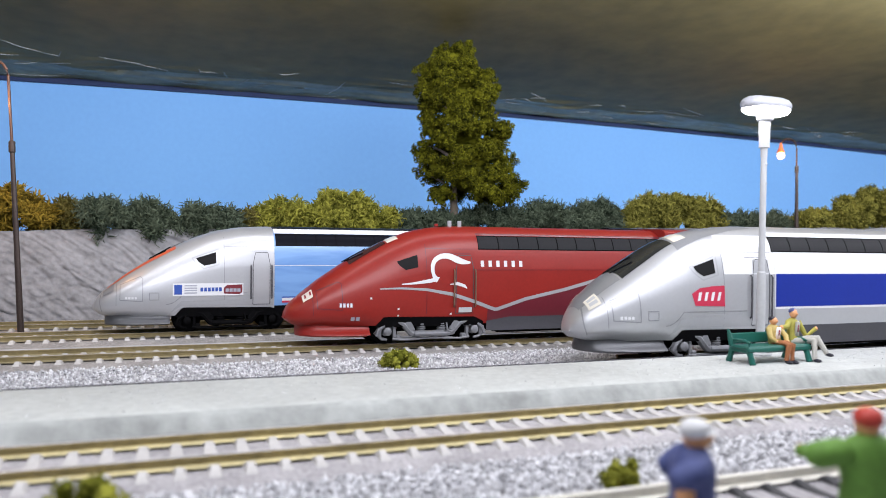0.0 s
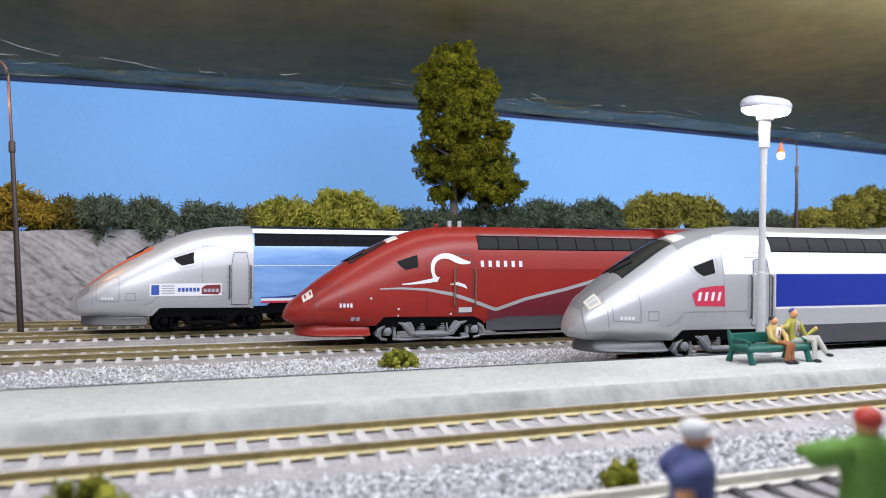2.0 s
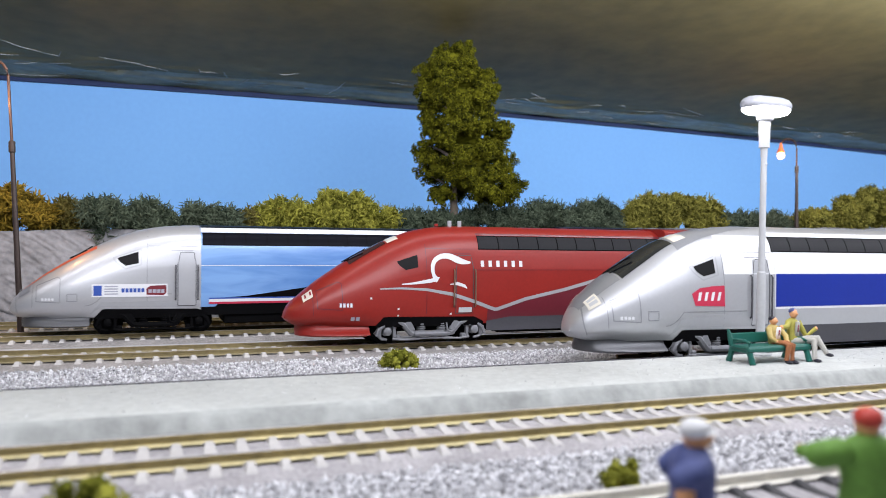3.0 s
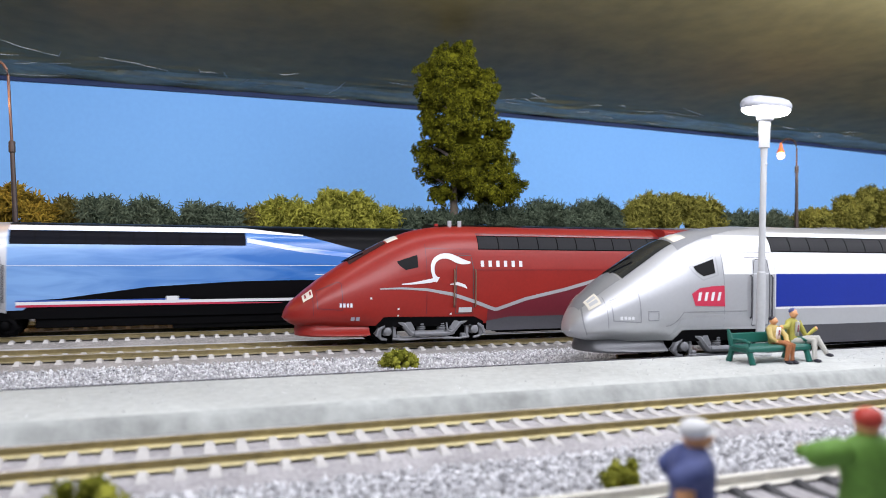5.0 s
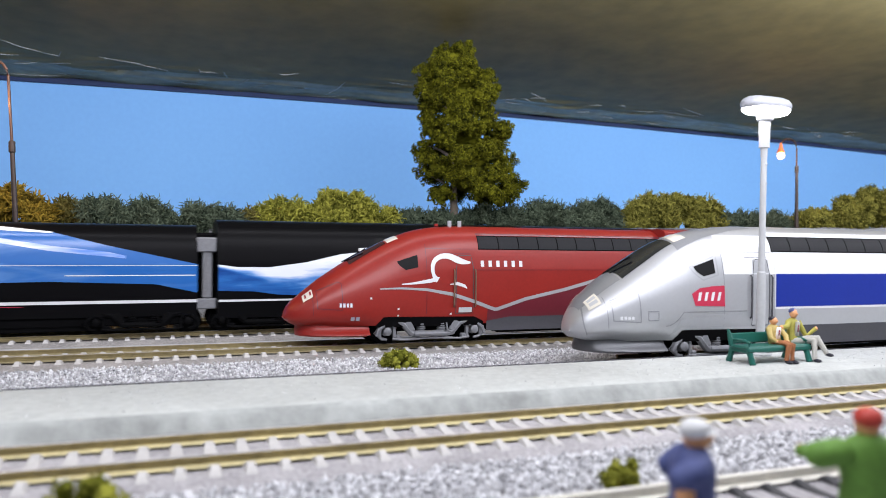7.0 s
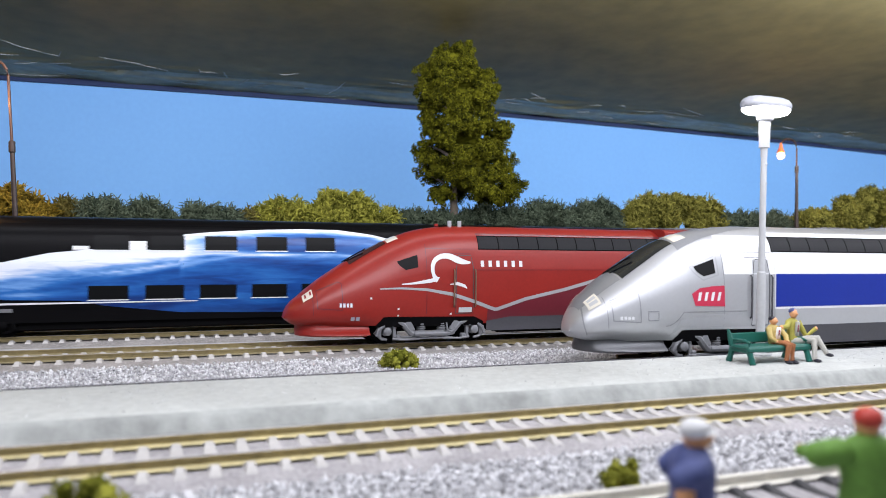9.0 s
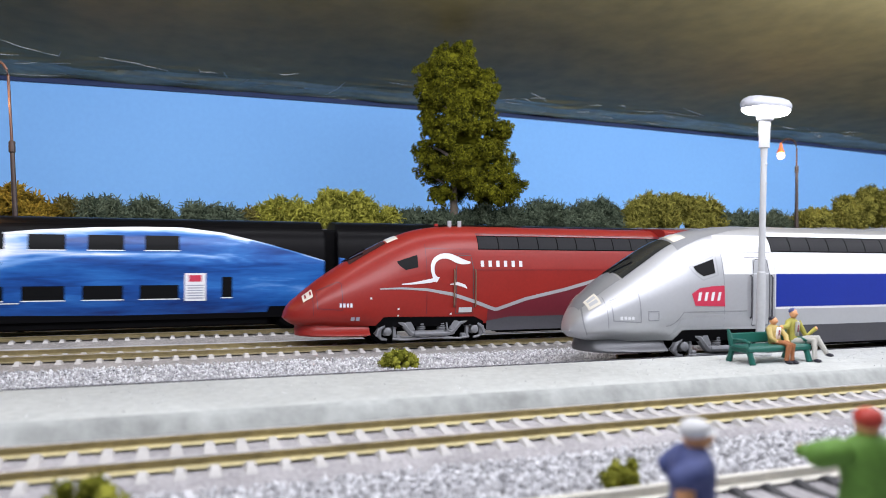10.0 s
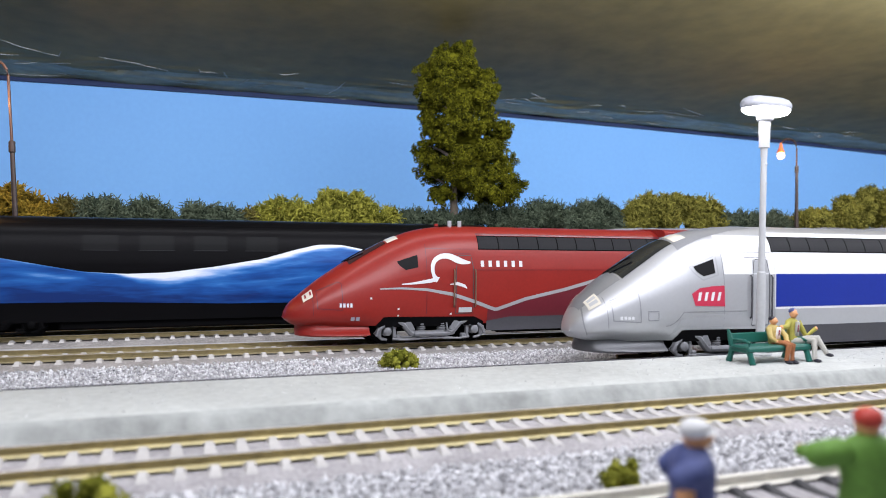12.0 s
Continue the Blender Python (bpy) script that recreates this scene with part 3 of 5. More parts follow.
def wrap(shell, u0, u1, lo, hi, off=0.09, rows=6, step=2.0, g=None, mi=0, thick=0.25):
    """A painted or fixed panel that follows the near side between two height curves."""
    g = g or Geo()
    n = max(2, int(abs(u1 - u0) / step) + 1)
    us = np.linspace(u0, u1, n)
    lo_f = lo if callable(lo) else (lambda u: lo)
    hi_f = hi if callable(hi) else (lambda u: hi)
    vs = []
    for u in us:
        for k in range(rows + 1):
            z = lo_f(u) + (hi_f(u) - lo_f(u)) * k / rows
            z = min(z, shell.zt(u) - 0.3)
            h = shell.hw(u, z)
            dz = 0.4
            slope = (shell.hw(u, min(z + dz, shell.zt(u) - 0.05)) - shell.hw(u, z - dz)) / (2 * dz)
            k2 = 1 / math.sqrt(1 + slope * slope)
            vs.append((u, -h - off * k2, z - off * slope * k2))
    m = rows + 1
    fs = [(i * m + k, (i + 1) * m + k, (i + 1) * m + k + 1, i * m + k + 1) for i in range(n - 1) for k in range(rows)]
    g.add(vs, fs, mi)
    return g


def curve(points):
    return lambda u: float(smoothed(points, [u])[0])


def lin(points):
    return lambda u: float(np.interp(u, [p[0] for p in points], [p[1] for p in points]))


def crown(shell, u0, u1, v0, v1, off=0.1, n=14, k=8):
    """A panel on the top of the nose between two shares of the half width, which may be functions of u."""
    g = Geo()
    vs = []
    for u in np.linspace(u0, u1, n):
        a = v0(u) if callable(v0) else v0
        b = v1(u) if callable(v1) else v1
        for i in range(k + 1):
            v = a + (b - a) * i / k
            vs.append((u - off * 0.5, v * (shell.w(u) + off * abs(v)), shell.height_at(u, abs(v)) + off))
    m = k + 1
    g.add(vs, [(i * m + j, (i + 1) * m + j, (i + 1) * m + j + 1, i * m + j + 1) for i in range(n - 1) for j in range(k)])
    return g


def wheel_geo(r=5.3, w=2.4):
    g = Geo()
    prof = [(0.6, -w / 2 - 0.5), (r * 0.55, -w / 2 - 0.3), (r * 0.78, -w / 2 + 0.3), (r * 0.86, -w / 2), (r, -w / 2), (r, w / 2 - 0.7), (r + 0.7, w / 2 - 0.6), (r + 0.7, w / 2), (0.6, w / 2)]
    rs = [[(q * math.cos(a), y, q * math.sin(a)) for q, y in prof] for a in [2 * math.pi * i / 24 for i in range(25)]]
    return g.rings(rs, caps=False)


WHEEL = None


def bogie(parent, u, grey=True):
    """A two-axle bogie at u, its frame toward the viewer."""
    global WHEEL
    m = M_BOGIE if grey else M_DARK
    b = part("bogie", Geo().box((0, 0, 6.2), (41, 17, 3.0)), M_DARK, parent, "dark bogie frame with grey side parts", at=mm(u, 0, 0))
    if WHEEL is None:
        WHEEL = mesh_of("wheel", wheel_geo(), [M_DARK])
    for du in (-18.4, 18.4):
        for y in (-8.6, 8.6):
            o = new("wheel", WHEEL)
            o.parent = b
            o.matrix_basis = mm(du, y, 5.3, 180 if y > 0 else 0)
    for s in (-1, 1):
        part("axle_box", Geo().box((s * 18.4, -12.6, 5.6), (3.2, 2.4, 4.2), ch=0.5), m, b)
        part("axle_cap", Geo().tube([(s * 18.4, -13.6, 5.3), (s * 18.4, -14.7, 5.3), (s * 18.4, -15.1, 5.3)], [1.7, 1.6, 1.0], 12), m, b)
        part("spring_plank", Geo().box((s * 18.0, -13.0, 8.4), (6.0, 2.0, 1.6), ch=0.4, rot=Matrix.Rotation(s * 0.08, 3, "Y")), m, b)
        part("guide_post", Geo().box((s * 21.3, -13, 5.2), (1.2, 1.6, 4.8)), m, b)
        part("guide_post", Geo().box((s * 15.4, -13, 5.0), (1.2, 1.8, 4.4)), m, b)
        part("brake_block", Geo().box((s * 13.8, -13, 2.7), (2.2, 2.0, 2.2), ch=0.4), m, b)
        part("sand_pipe", Geo().tube([(s * 21.4, -13.2, 7.6), (s * 23.2, -13.2, 4.6), (s * 20.6, -13.2, 2.4), (s * 18.4, -13.2, 2.0)], [0.7, 0.7, 0.6, 0.5], 7), m, b)
        prof = []
        for k in range(6):
            prof += [(4.8 + k * 0.9, 1.2), (5.0 + k * 0.9, 1.9), (5.4 + k * 0.9, 1.9)]
        part("spring", Geo().tube([(s * 4.3, -13, z) for z, r in prof], [r for z, r in prof], 12), m, b)
        part("swing_arm", Geo().tube([(s * 16.4, -13.6, 9.2), (s * 12.0, -13.6, 8.4), (s * 8.4, -13.6, 4.4), (s * 5.0, -13.6, 3.6)], [1.3, 1.5, 1.5, 1.0], 8), m, b)
        part("damper_bracket", Geo().box((s * 9.4, -14.3, 7.2), (2.8, 1.4, 5.0), ch=0.4, rot=Matrix.Rotation(s * 0.45, 3, "Y")), m, b)
        part("bearing_arm", Geo().tube([(s * 19.6, -14.0, 7.8), (s * 21.8, -14.0, 6.2), (s * 22.8, -14.0, 3.6)], [0.8, 0.9, 0.6], 7), m, b)
        part("tie_rod", Geo().tube([(s * 16.2, -13.8, 2.4), (s * 12.2, -13.8, 1.9), (s * 5.0, -13.8, 2.0)], [0.5, 0.45, 0.4], 6), m, b)
        part("spring_seat", Geo().tube([(s * 4.3, -13, 9.6), (s * 4.3, -13, 10.6)], [2.2, 2.2], 12), m, b)
        part("hanger", Geo().box((s * 12.3, -13.2, 9.2), (4.4, 1.6, 1.5), ch=0.4, rot=Matrix.Rotation(s * 0.35, 3, "Y")), m, b)
        for du in (-2.2, 2.2):
            part("bolt", Geo().tube([(s * 18.4 + du, -14.0, 7.4), (s * 18.4 + du, -14.6, 7.4)], 0.45, 8), m, b)
        part("spring", Geo().tube([(s * 15.6, -12.6, z) for z in (6.0, 6.5, 7.0, 7.5, 8.0, 8.5)], [0.9, 1.3, 0.9, 1.3, 0.9, 1.3], 10), m, b)
    part("hose", Geo().tube([(6.0, -14.6, 8.4), (6.4, -14.8, 5.4), (8.0, -14.8, 4.6), (9.4, -14.8, 5.8), (9.2, -14.6, 8.0)], 0.4, 6), m, b)
    g = Geo().tube([(-7.5, -14.2, 4.1), (5.0, -14.2, 4.1)], 1.15, 10).tube([(5, -14.2, 4.1), (9.5, -14.2, 4.1)], 0.6, 8).box((-2, -13.6, 2.3), (22, 1.0, 0.7))
    part("damper", g, m, b)
    return b


def bars(shell, u, z, length, height, count, gap, off, bar):
    """Unreadable print: a row of small bars on the side."""
    g = Geo()
    w = (length - gap * (count - 1)) / count
    for i in range(count):
        wrap(shell, u + i * (w + gap), u + i * (w + gap) + w, z - height / 2, z + height / 2, off, 1, 0.8, g)
    return g


def outline_strip(shell, pts, width, off=0.12):
    """A thin line along points (u, z) on the side."""
    g = Geo()
    vs, n = [], len(pts)
    for i, (u, z) in enumerate(pts):
        a, b = pts[max(i - 1, 0)], pts[min(i + 1, n - 1)]
        d = Vector((b[0] - a[0], b[1] - a[1]))
        d = d.normalized() if d.length else Vector((1, 0))
        w = (width[i] if isinstance(width, (list, tuple)) else width) / 2
        for s in (-1, 1):
            uu, zz = u - d.y * w * s, z + d.x * w * s
            vs.append((uu, -shell.hw(uu, zz) - off, zz))
    g.add(vs, [(2 * i, 2 * i + 1, 2 * i + 3, 2 * i + 2) for i in range(n - 1)])
    return g


def ring_line(shell, pts, width, off=0.12, per=4):
    q = []
    for a, b in zip(pts, pts[1:] + pts[:1]):
        for k in range(per):
            q.append((a[0] + (b[0] - a[0]) * k / per, a[1] + (b[1] - a[1]) * k / per))
    return outline_strip(shell, q + q[:1], width, off)


def polygon(shell, pts, off):
    """A filled outline (u, z) on the side."""
    g = Geo()
    g.add([(u, -shell.hw(u, z) - off, z) for u, z in pts], [tuple(range(len(pts)))])
    return g


STATIONS = [-75.6, -75.45, -75.1, -74.6, -74, -73.2, -72, -70.5, -69, -67, -65, -62, -59, -56, -53, -50, -47, -44, -41, -38, -35, -32, -29, -26, -23, -20, -17, -14, -11, -8, -5, -2, 0]
CAB_WINDOW = [(-33.8, 32.6), (-25.4, 35.3), (-25.3, 30.4), (-30.4, 29.3), (-32.8, 31.0)]
LEN = 177.0


def power_car(label, x, y, z, paint, skirt_paint, lift, tail, rz=0.0, ry=0.0, glass=(-51.0, -36.0, 0.42)):
    """The common body of a streamlined power car, nose toward -u."""
    t = tagged(thing("power_car", x, y, z, rz, ry), label, "model train", "model power cars")
    sh = Shell(NOSE_TOP, lift=lift)
    nose = hull(sh, STATIONS)
    part("cab_body", nose, paint, t)
    part("rear_body", hull(sh, [0, 0.4] + list(np.linspace(4, LEN - 1, 30)) + [LEN]), tail, t)
    # black sheet on the skin for the shade in the leading bogie's opening
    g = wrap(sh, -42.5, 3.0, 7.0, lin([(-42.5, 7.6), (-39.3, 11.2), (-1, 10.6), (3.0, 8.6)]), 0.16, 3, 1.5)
    part("bogie_opening_shade", g, M_DARK, t, "black sheet for the shade in the bogie opening")
    # spoiler under the nose
    g = Geo()
    rs = []
    for u in list(np.linspace(-70.9, -46, 22)) + [-44.4]:
        d = min(1, max(0, (-46 - u) / 25.0))
        w = 15.4 * max(0.02, 1 - d ** 2.8) ** 0.5
        b = 3.7 if u < -45 else 4.4
        side = [(0.80, 9.0), (0.79, 7.4), (0.83, 6.2), (0.90, 5.2), (0.965, 4.5), (0.975, 4.15), (0.92, b - 0.1)]
        rs.append([(u, -w * k, z) for k, z in side] + [(u, w * k, z) for k, z in side[::-1]])
    g.rings(rs)
    part("nose_skirt", g, skirt_paint, t)
    g = Geo().box(((LEN + 4) / 2 + 2, 0, 6.0), (LEN - 12, 26, 5.0)).box((LEN / 2 + 10, 0, 3.4), (70, 24, 3.4))
    part("underframe", g, M_DARK, t)
    # windscreen
    part("windscreen", crown(sh, glass[0], glass[1], lambda u: -glass[2] + 0.006 * (u - glass[0]), lambda u: glass[2] - 0.006 * (u - glass[0]), 0.16, 18, 12), M_REDGLASS if paint == M_RED else M_SCREEN, t, "dark sloping windscreen")
    g = Geo()
    for a in (0.2, -0.08):
        u0, u1 = (glass[0] - 1, glass[0] + 8) if a > 0 else (glass[0] - 1, glass[0] + 6)
        g.tube([(u0, a * sh.w(u0), sh.height_at(u0, abs(a)) + 0.5), (u1, (a - 0.2) * sh.w(u1), sh.height_at(u1, abs(a - 0.2)) + 0.5)], 0.22, 6)
    part("wiper", g, M_DARK, t)
    # cab side window
    w = part("cab_window", polygon(sh, CAB_WINDOW, 0.14), M_CABGLASS, t, "small dark slanted cab window")
    part("window_frame", ring_line(sh, [(-35.4, 32.6), (-24.4, 36.6), (-24.2, 29.8), (-30.6, 28.0), (-33.8, 30.4)], 0.5, 0.1), M_GREYPAINT if paint != M_RED else M_RED, w)
    # driver's door and handrails
    d = part("cab_door", wrap(sh, -9.3, -2.3, 12.2, 35.0, 0.12), paint, t)
    part("door_gap", ring_line(sh, [(-9.5, 12.0), (-9.5, 30.0), (-8.4, 35.2), (-3.0, 35.2), (-2.0, 30.0), (-2.0, 12.0)], 0.25, 0.16, 6), M_DKGREY, d)
    for u in (-10.4, -1.2):
        h = Geo()
        h.tube([(u, -sh.hw(u, 15) - 0.1, 14.6), (u, -sh.hw(u, 15) - 0.7, 15.2), (u, -sh.hw(u, 28) - 0.7, 29.0), (u, -sh.hw(u, 29) - 0.1, 29.6)], 0.33, 6)
        part("handrail", h, M_BRASS if paint == M_RED else M_DKGREY, d)
    # panel joints
    for pts in ([(-21.9, 12.0), (-21.9, 44.5)], [(-21.9, 37.8), (-1.0, 37.8)], [(-66, 12), (-66, 22)], [(-12.5, 35.9), (-3, 35.9)]):
        n = 12
        q = [(pts[0][0] + (pts[1][0] - pts[0][0]) * i / n, pts[0][1] + (pts[1][1] - pts[0][1]) * i / n) for i in range(n + 1)]
        part("panel_joint", outline_strip(sh, q, 0.22, 0.07), M_NOSEGREY if paint != M_RED else M_MAROON, t)
    part("hatch_joint", ring_line(sh, [(-64.5, 14.5), (-64.5, 21.0), (-56.5, 24.6), (-55.5, 23.8), (-55.5, 14.0)], 0.32, 0.09), M_NOSEGREY if paint != M_RED else M_MAROON, t)
    if paint != M_RED:
        part("hatch_joint", ring_line(sh, [(-52.8, 14.6), (-52.8, 17.6), (-49.0, 17.6), (-49.0, 14.6)], 0.3, 0.09), M_NOSEGREY, t)
        part("panel_joint", outline_strip(sh, [(u, 12.6 + 4.6 * min(1, max(0, (u + 46) / 7)) ** 2) for u in np.linspace(-46, -12, 30)], 0.28, 0.1), M_NOSEGREY, t)
        part("panel_joint", outline_strip(sh, [(-72.6 + 1.1 * ((z - 14) / 5) ** 2, z) for z in np.linspace(9.5, 19, 16)], 0.3, 0.1), M_NOSEGREY, t)
        part("number_bar", bars(sh, -62.4, 15.4, 4.6, 1.0, 4, 0.4, 0.1, None), M_WHITE, t)
    bogie(t, -19.0, paint != M_SKYPAINT and z == 0 and rz == 0)
    bogie(t, LEN - 22.0, False)
    return t, sh


def band(t, sh, u0, u1, lo, hi, pitch, m):
    """The row of dark louvred panes under the roof, pane by pane."""
    n = max(1, round((u1 - u0) / pitch))
    w = (u1 - u0) / n
    part("louvre_frame", wrap(sh, u0, u1, lo, hi, 0.15, 10, 4), M_DARK, t)
    for i in range(n):
        part("louvre", wrap(sh, u0 + i * w + 0.25, u0 + (i + 1) * w - 0.25, lo + 0.35, hi - 0.35, 0.24, 6, 3), m, t)


# silver, white and blue power car
t, sh = power_car("silver power car with royal blue side band standing by the platform", 206.9, 225.5, 0, M_SILVER, M_SKIRT, 1.6, M_SILVER, glass=(-58.0, -37.0, 0.52))
part("blue_band", wrap(sh, 1.0, LEN, 18.4, 30.1, 0.17, 12), M_BLUE, t, "royal blue side band")
part("lower_panel", wrap(sh, 0.6, LEN, 11.6, 17.6, 0.10), M_SILVER, t, "light grey lower side panel")
part("side_skirt", wrap(sh, 3.0, LEN, 4.6, 11.6, 0.12, 3), M_DKGREY, t, "dark grey side skirt")
# silver cab side above the crease, its brighter light painted in as white
part("white_panel", wrap(sh, -21.7, 0.5, 30.0, 43.6, 0.06, 10), M_WHITE, t, "white upper side panel")
part("white_panel", wrap(sh, 0.6, LEN, 17.6, 45.0, 0.06, 28), M_WHITE, t, "white upper side panel")
part("lower_panel", wrap(sh, -44, -0.4, lin([(-44, 9), (-40, 12.0), (-0.4, 11.5)]), lin([(-44, 9.4), (-40, 15.0), (-0.4, 17.6)]), 0.06), M_GREYPAINT, t, "grey lower side panel")
band(t, sh, -0.4, LEN - 20, 37.9, 43.4, 9.3, M_LOUVRE)
part("nose_panel", crown(sh, -72.5, -58.6, -0.50, 0.50, 0.1, 14, 8), M_NOSEGREY, t, "darker grey panel on top of the nose")
for s in (-1, 1):
    a, b = sorted((s * 0.36, s * 0.78))
    hl = part("headlamp", crown(sh, -70.6, -66.9, a, b, 0.25, 8, 6), M_LIGHTLENS, t, "clear pale headlamp lens")
    for v in (0.44, 0.60):
        a, b = sorted((s * v, s * (v + 0.11)))
        part("reflector", crown(sh, -70.0, -67.5, a, b, 0.34, 5, 4), M_POSTGREY, hl, "silver reflector")
part("roof_panel", crown(sh, -37.0, -3.0, lambda u: -0.60 + 0.004 * (u + 37), lambda u: 0.60 - 0.004 * (u + 37), 0.09, 16, 14), M_NOSEGREY, t, "darker grey roof panel")
part("roof_lamp", crown(sh, -36.0, -31.0, -0.40, 0.15, 0.25, 6, 5), M_LIGHTLENS, t, "pale lamp above the windscreen")
q = [(-35.6, 23.4), (-32.4, 25.2), (-27, 25.9), (-21.9, 26.1), (-21.7, 18.9), (-34.3, 19.3)]
lg = part("logo_plate", polygon(sh, q, 0.12), M_LOGORED, t, "red logo plate")
for k in range(4):
    u = -33.4 + k * 2.75
    part("logo_stroke", polygon(sh, [(u, 20.9), (u + 0.7, 23.8), (u + 1.9, 23.9), (u + 1.2, 21.0)], 0.18), M_WHITE, lg)

# red power car
t, sh = power_car("crimson power car with silver swoosh standing on the middle track", 122.8, 296.4, 0, M_RED, M_RED, -0.6, M_RED)
sw = lin([(-41, 22.0), (-32.6, 22.2), (-21.8, 21.6), (-11.3, 19.7), (-1.4, 16.6), (5, 14.2), (8.2, 13.2), (12, 14.4), (21.5, 17.4), (40.2, 21.2), (56.9, 25.4), (90, 31)])
part("dark_panel", wrap(sh, 4.5, LEN, lambda u: 8.6, lambda u: sw(u) if u > 8.2 else min(sw(u), 15), 0.07, 5), M_MAROON, t, "dark maroon lower side panel")
part("side_skirt", wrap(sh, 4.5, LEN, lambda u: 4.6, lin([(4.5, 8.6), (14, 10.2), (LEN, 10.6)]), 0.12, 3), M_DKGREY, t, "dark grey side skirt")
us = np.linspace(-41, 60, 90)
part("swoosh", outline_strip(sh, [(u, sw(u)) for u in us], [0.5 + 0.9 * min(1, (u + 41) / 30) for u in us], 0.15), M_GREYPAINT, t, "silver swoosh line")


def stroke(points, widths):
    """A smooth brush stroke on the side, through points (u, z) with widths."""
    n = len(points) - 1
    ks = np.linspace(0, n, 12 * n)

    def eased(values):
        return sum(np.interp(np.clip(ks + d, 0, n), range(n + 1), values) for d in (-0.4, -0.2, 0, 0.2, 0.4)) / 5

    return outline_strip(sh, list(zip(eased([p[0] for p in points]), eased([p[1] for p in points]))), list(eased(widths)), 0.2)


part("emblem", stroke([(-33.0, 23.7), (-27, 24.1), (-21.5, 24.9), (-18.0, 25.6)], [0.25, 0.9, 1.5, 1.6]), M_WHITE, t, "white curved emblem line")
part("emblem", stroke([(-17.0, 25.2), (-18.8, 26.4), (-19.5, 28.6), (-19.5, 31.2), (-18.2, 33.6), (-15.4, 35.0), (-12.2, 34.9), (-9.6, 33.7), (-6.8, 32.6), (-2.8, 32.3)], [2.6, 1.5, 1.4, 1.6, 1.8, 2.0, 2.3, 2.7, 2.3, 0.5]), M_WHITE, t, "white curved emblem line")
part("emblem", outline_strip(sh, [(-12.2, 23.6), (-9, 23.9), (-6, 23.0), (-4.8, 22.0)], [0.4, 1.3, 1.2, 0.4], 0.2), M_WHITE, t, "white curved emblem line")
part("lettering_bar", bars(sh, 1.2, 31.9, 18.8, 2.5, 6, 2.0, 0.16, None), M_WHITE, t, "white bars of lettering")
part("number_bar", bars(sh, -56.6, 15.8, 4.8, 1.5, 4, 0.5, 0.14, None), M_WHITE, t, "small white bars of a number")
part("print_bar", bars(sh, -52.2, 10.6, 3.4, 1.4, 2, 0.5, 0.14, None), M_TEXTGREY, t)
part("step_plate", wrap(sh, -8.3, -2.6, 12.4, 14.4, 0.25, 2), M_POSTGREY, t, "pale grey step plate")
band(t, sh, 0.4, LEN - 20, 37.6, 43.2, 9.3, M_LOUVRE)
part("roof_stripe", wrap(sh, 0.4, LEN, 43.4, 44.2, 0.08, 2), M_MAROON, t)
part("body_joint", outline_strip(sh, [(u, 29.4) for u in np.linspace(-2, LEN, 40)], 0.25, 0.09), M_MAROON, t)
for s in (-1, 1):
    a, b = sorted((s * 0.46, s * 0.80))
    hl = part("headlamp", crown(sh, -69.2, -65.7, a, b, 0.22, 8, 6), M_LIGHTLENS, t, "clear pale headlamp lens")
    for u in (-68.5, -66.7):
        a, b = sorted((s * 0.54, s * 0.72))
        part("reflector", crown(sh, u, u + 0.6, a, b, 0.32, 3, 4), M_RED, hl, "red lamp divider")
part("roof_lamp", crown(sh, -35.4, -31.0, -0.38, 0.0, 0.25, 6, 5), M_LIGHTLENS, t, "pale lamp above the windscreen")
for u, h in ((-12.5, 1.2), (-6.5, 2.6), (-2.0, 2.6)):
    part("roof_aerial", Geo().box((u, 0, 47.0 + h / 2), (1.6, 1.2, h)), M_GREYPAINT if u > -10 else M_RED, t)
part("roof_fairing", hull(Shell([(-5, 47.9), (400, 47.9)], nose=False, half=15.9, floor=44.0), [91, 92, 140, LEN]), M_RED, t)
for u, z in ((-45, 18.4), (-34, 14.2), (-34, 11.6), (-12, 11.9)):
    part("rivet", wrap(sh, u, u + 0.8, z - 0.35, z + 0.35, 0.2, 1), M_WHITE, t)

# moving train, silver nose and blue, black and white livery
X1, Y1, RZ1, RY1 = 51.3, 362.7, 0.48, -0.2
power, sh = power_car("moving silver-nosed power car with light blue and black livery", X1, Y1, 0, M_SILVER, M_SKIRT, 0.0, M_BLACK, RZ1, RY1, glass=(-52.0, -38.0, 0.16))
part("blue_panel", wrap(sh, 0.0, LEN, lin([(0, 11.2), (8, 11.4), (8.1, 15.2), (20, 15.9), (53, 20.3), (89, 22.3), (119, 22.8), (160, 21.4), (177, 17.6)]), lin([(0, 46.0), (95, 46.0), (119, 43.4), (141, 37.8), (177, 30.0)]), 0.08, 26), M_SKYPAINT, power, "light blue side")
part("roof_stripe", wrap(sh, 0.2, 120, lin([(0, 43.9), (94, 43.9), (120, 42.7)]), lin([(0, 46.0), (94, 46.0), (120, 43.3)]), 0.16, 3), M_WHITE, power, "white stripe along the roof edge")
part("white_streak", wrap(sh, 94.5, 148, lin([(94.5, 39.6), (119, 35.4), (148, 32.4)]), lin([(94.5, 41.6), (119, 37.6), (141, 35.2), (148, 33.6)]), 0.14, 3), M_CLOUD, power, "white streak")
part("white_streak", wrap(sh, 125, 176, 25.0, 25.4, 0.14, 1), M_WHITE, power)
part("body_joint", outline_strip(sh, [(u, 29.4) for u in np.linspace(0, LEN, 40)], 0.22, 0.14), M_WHITE, power)
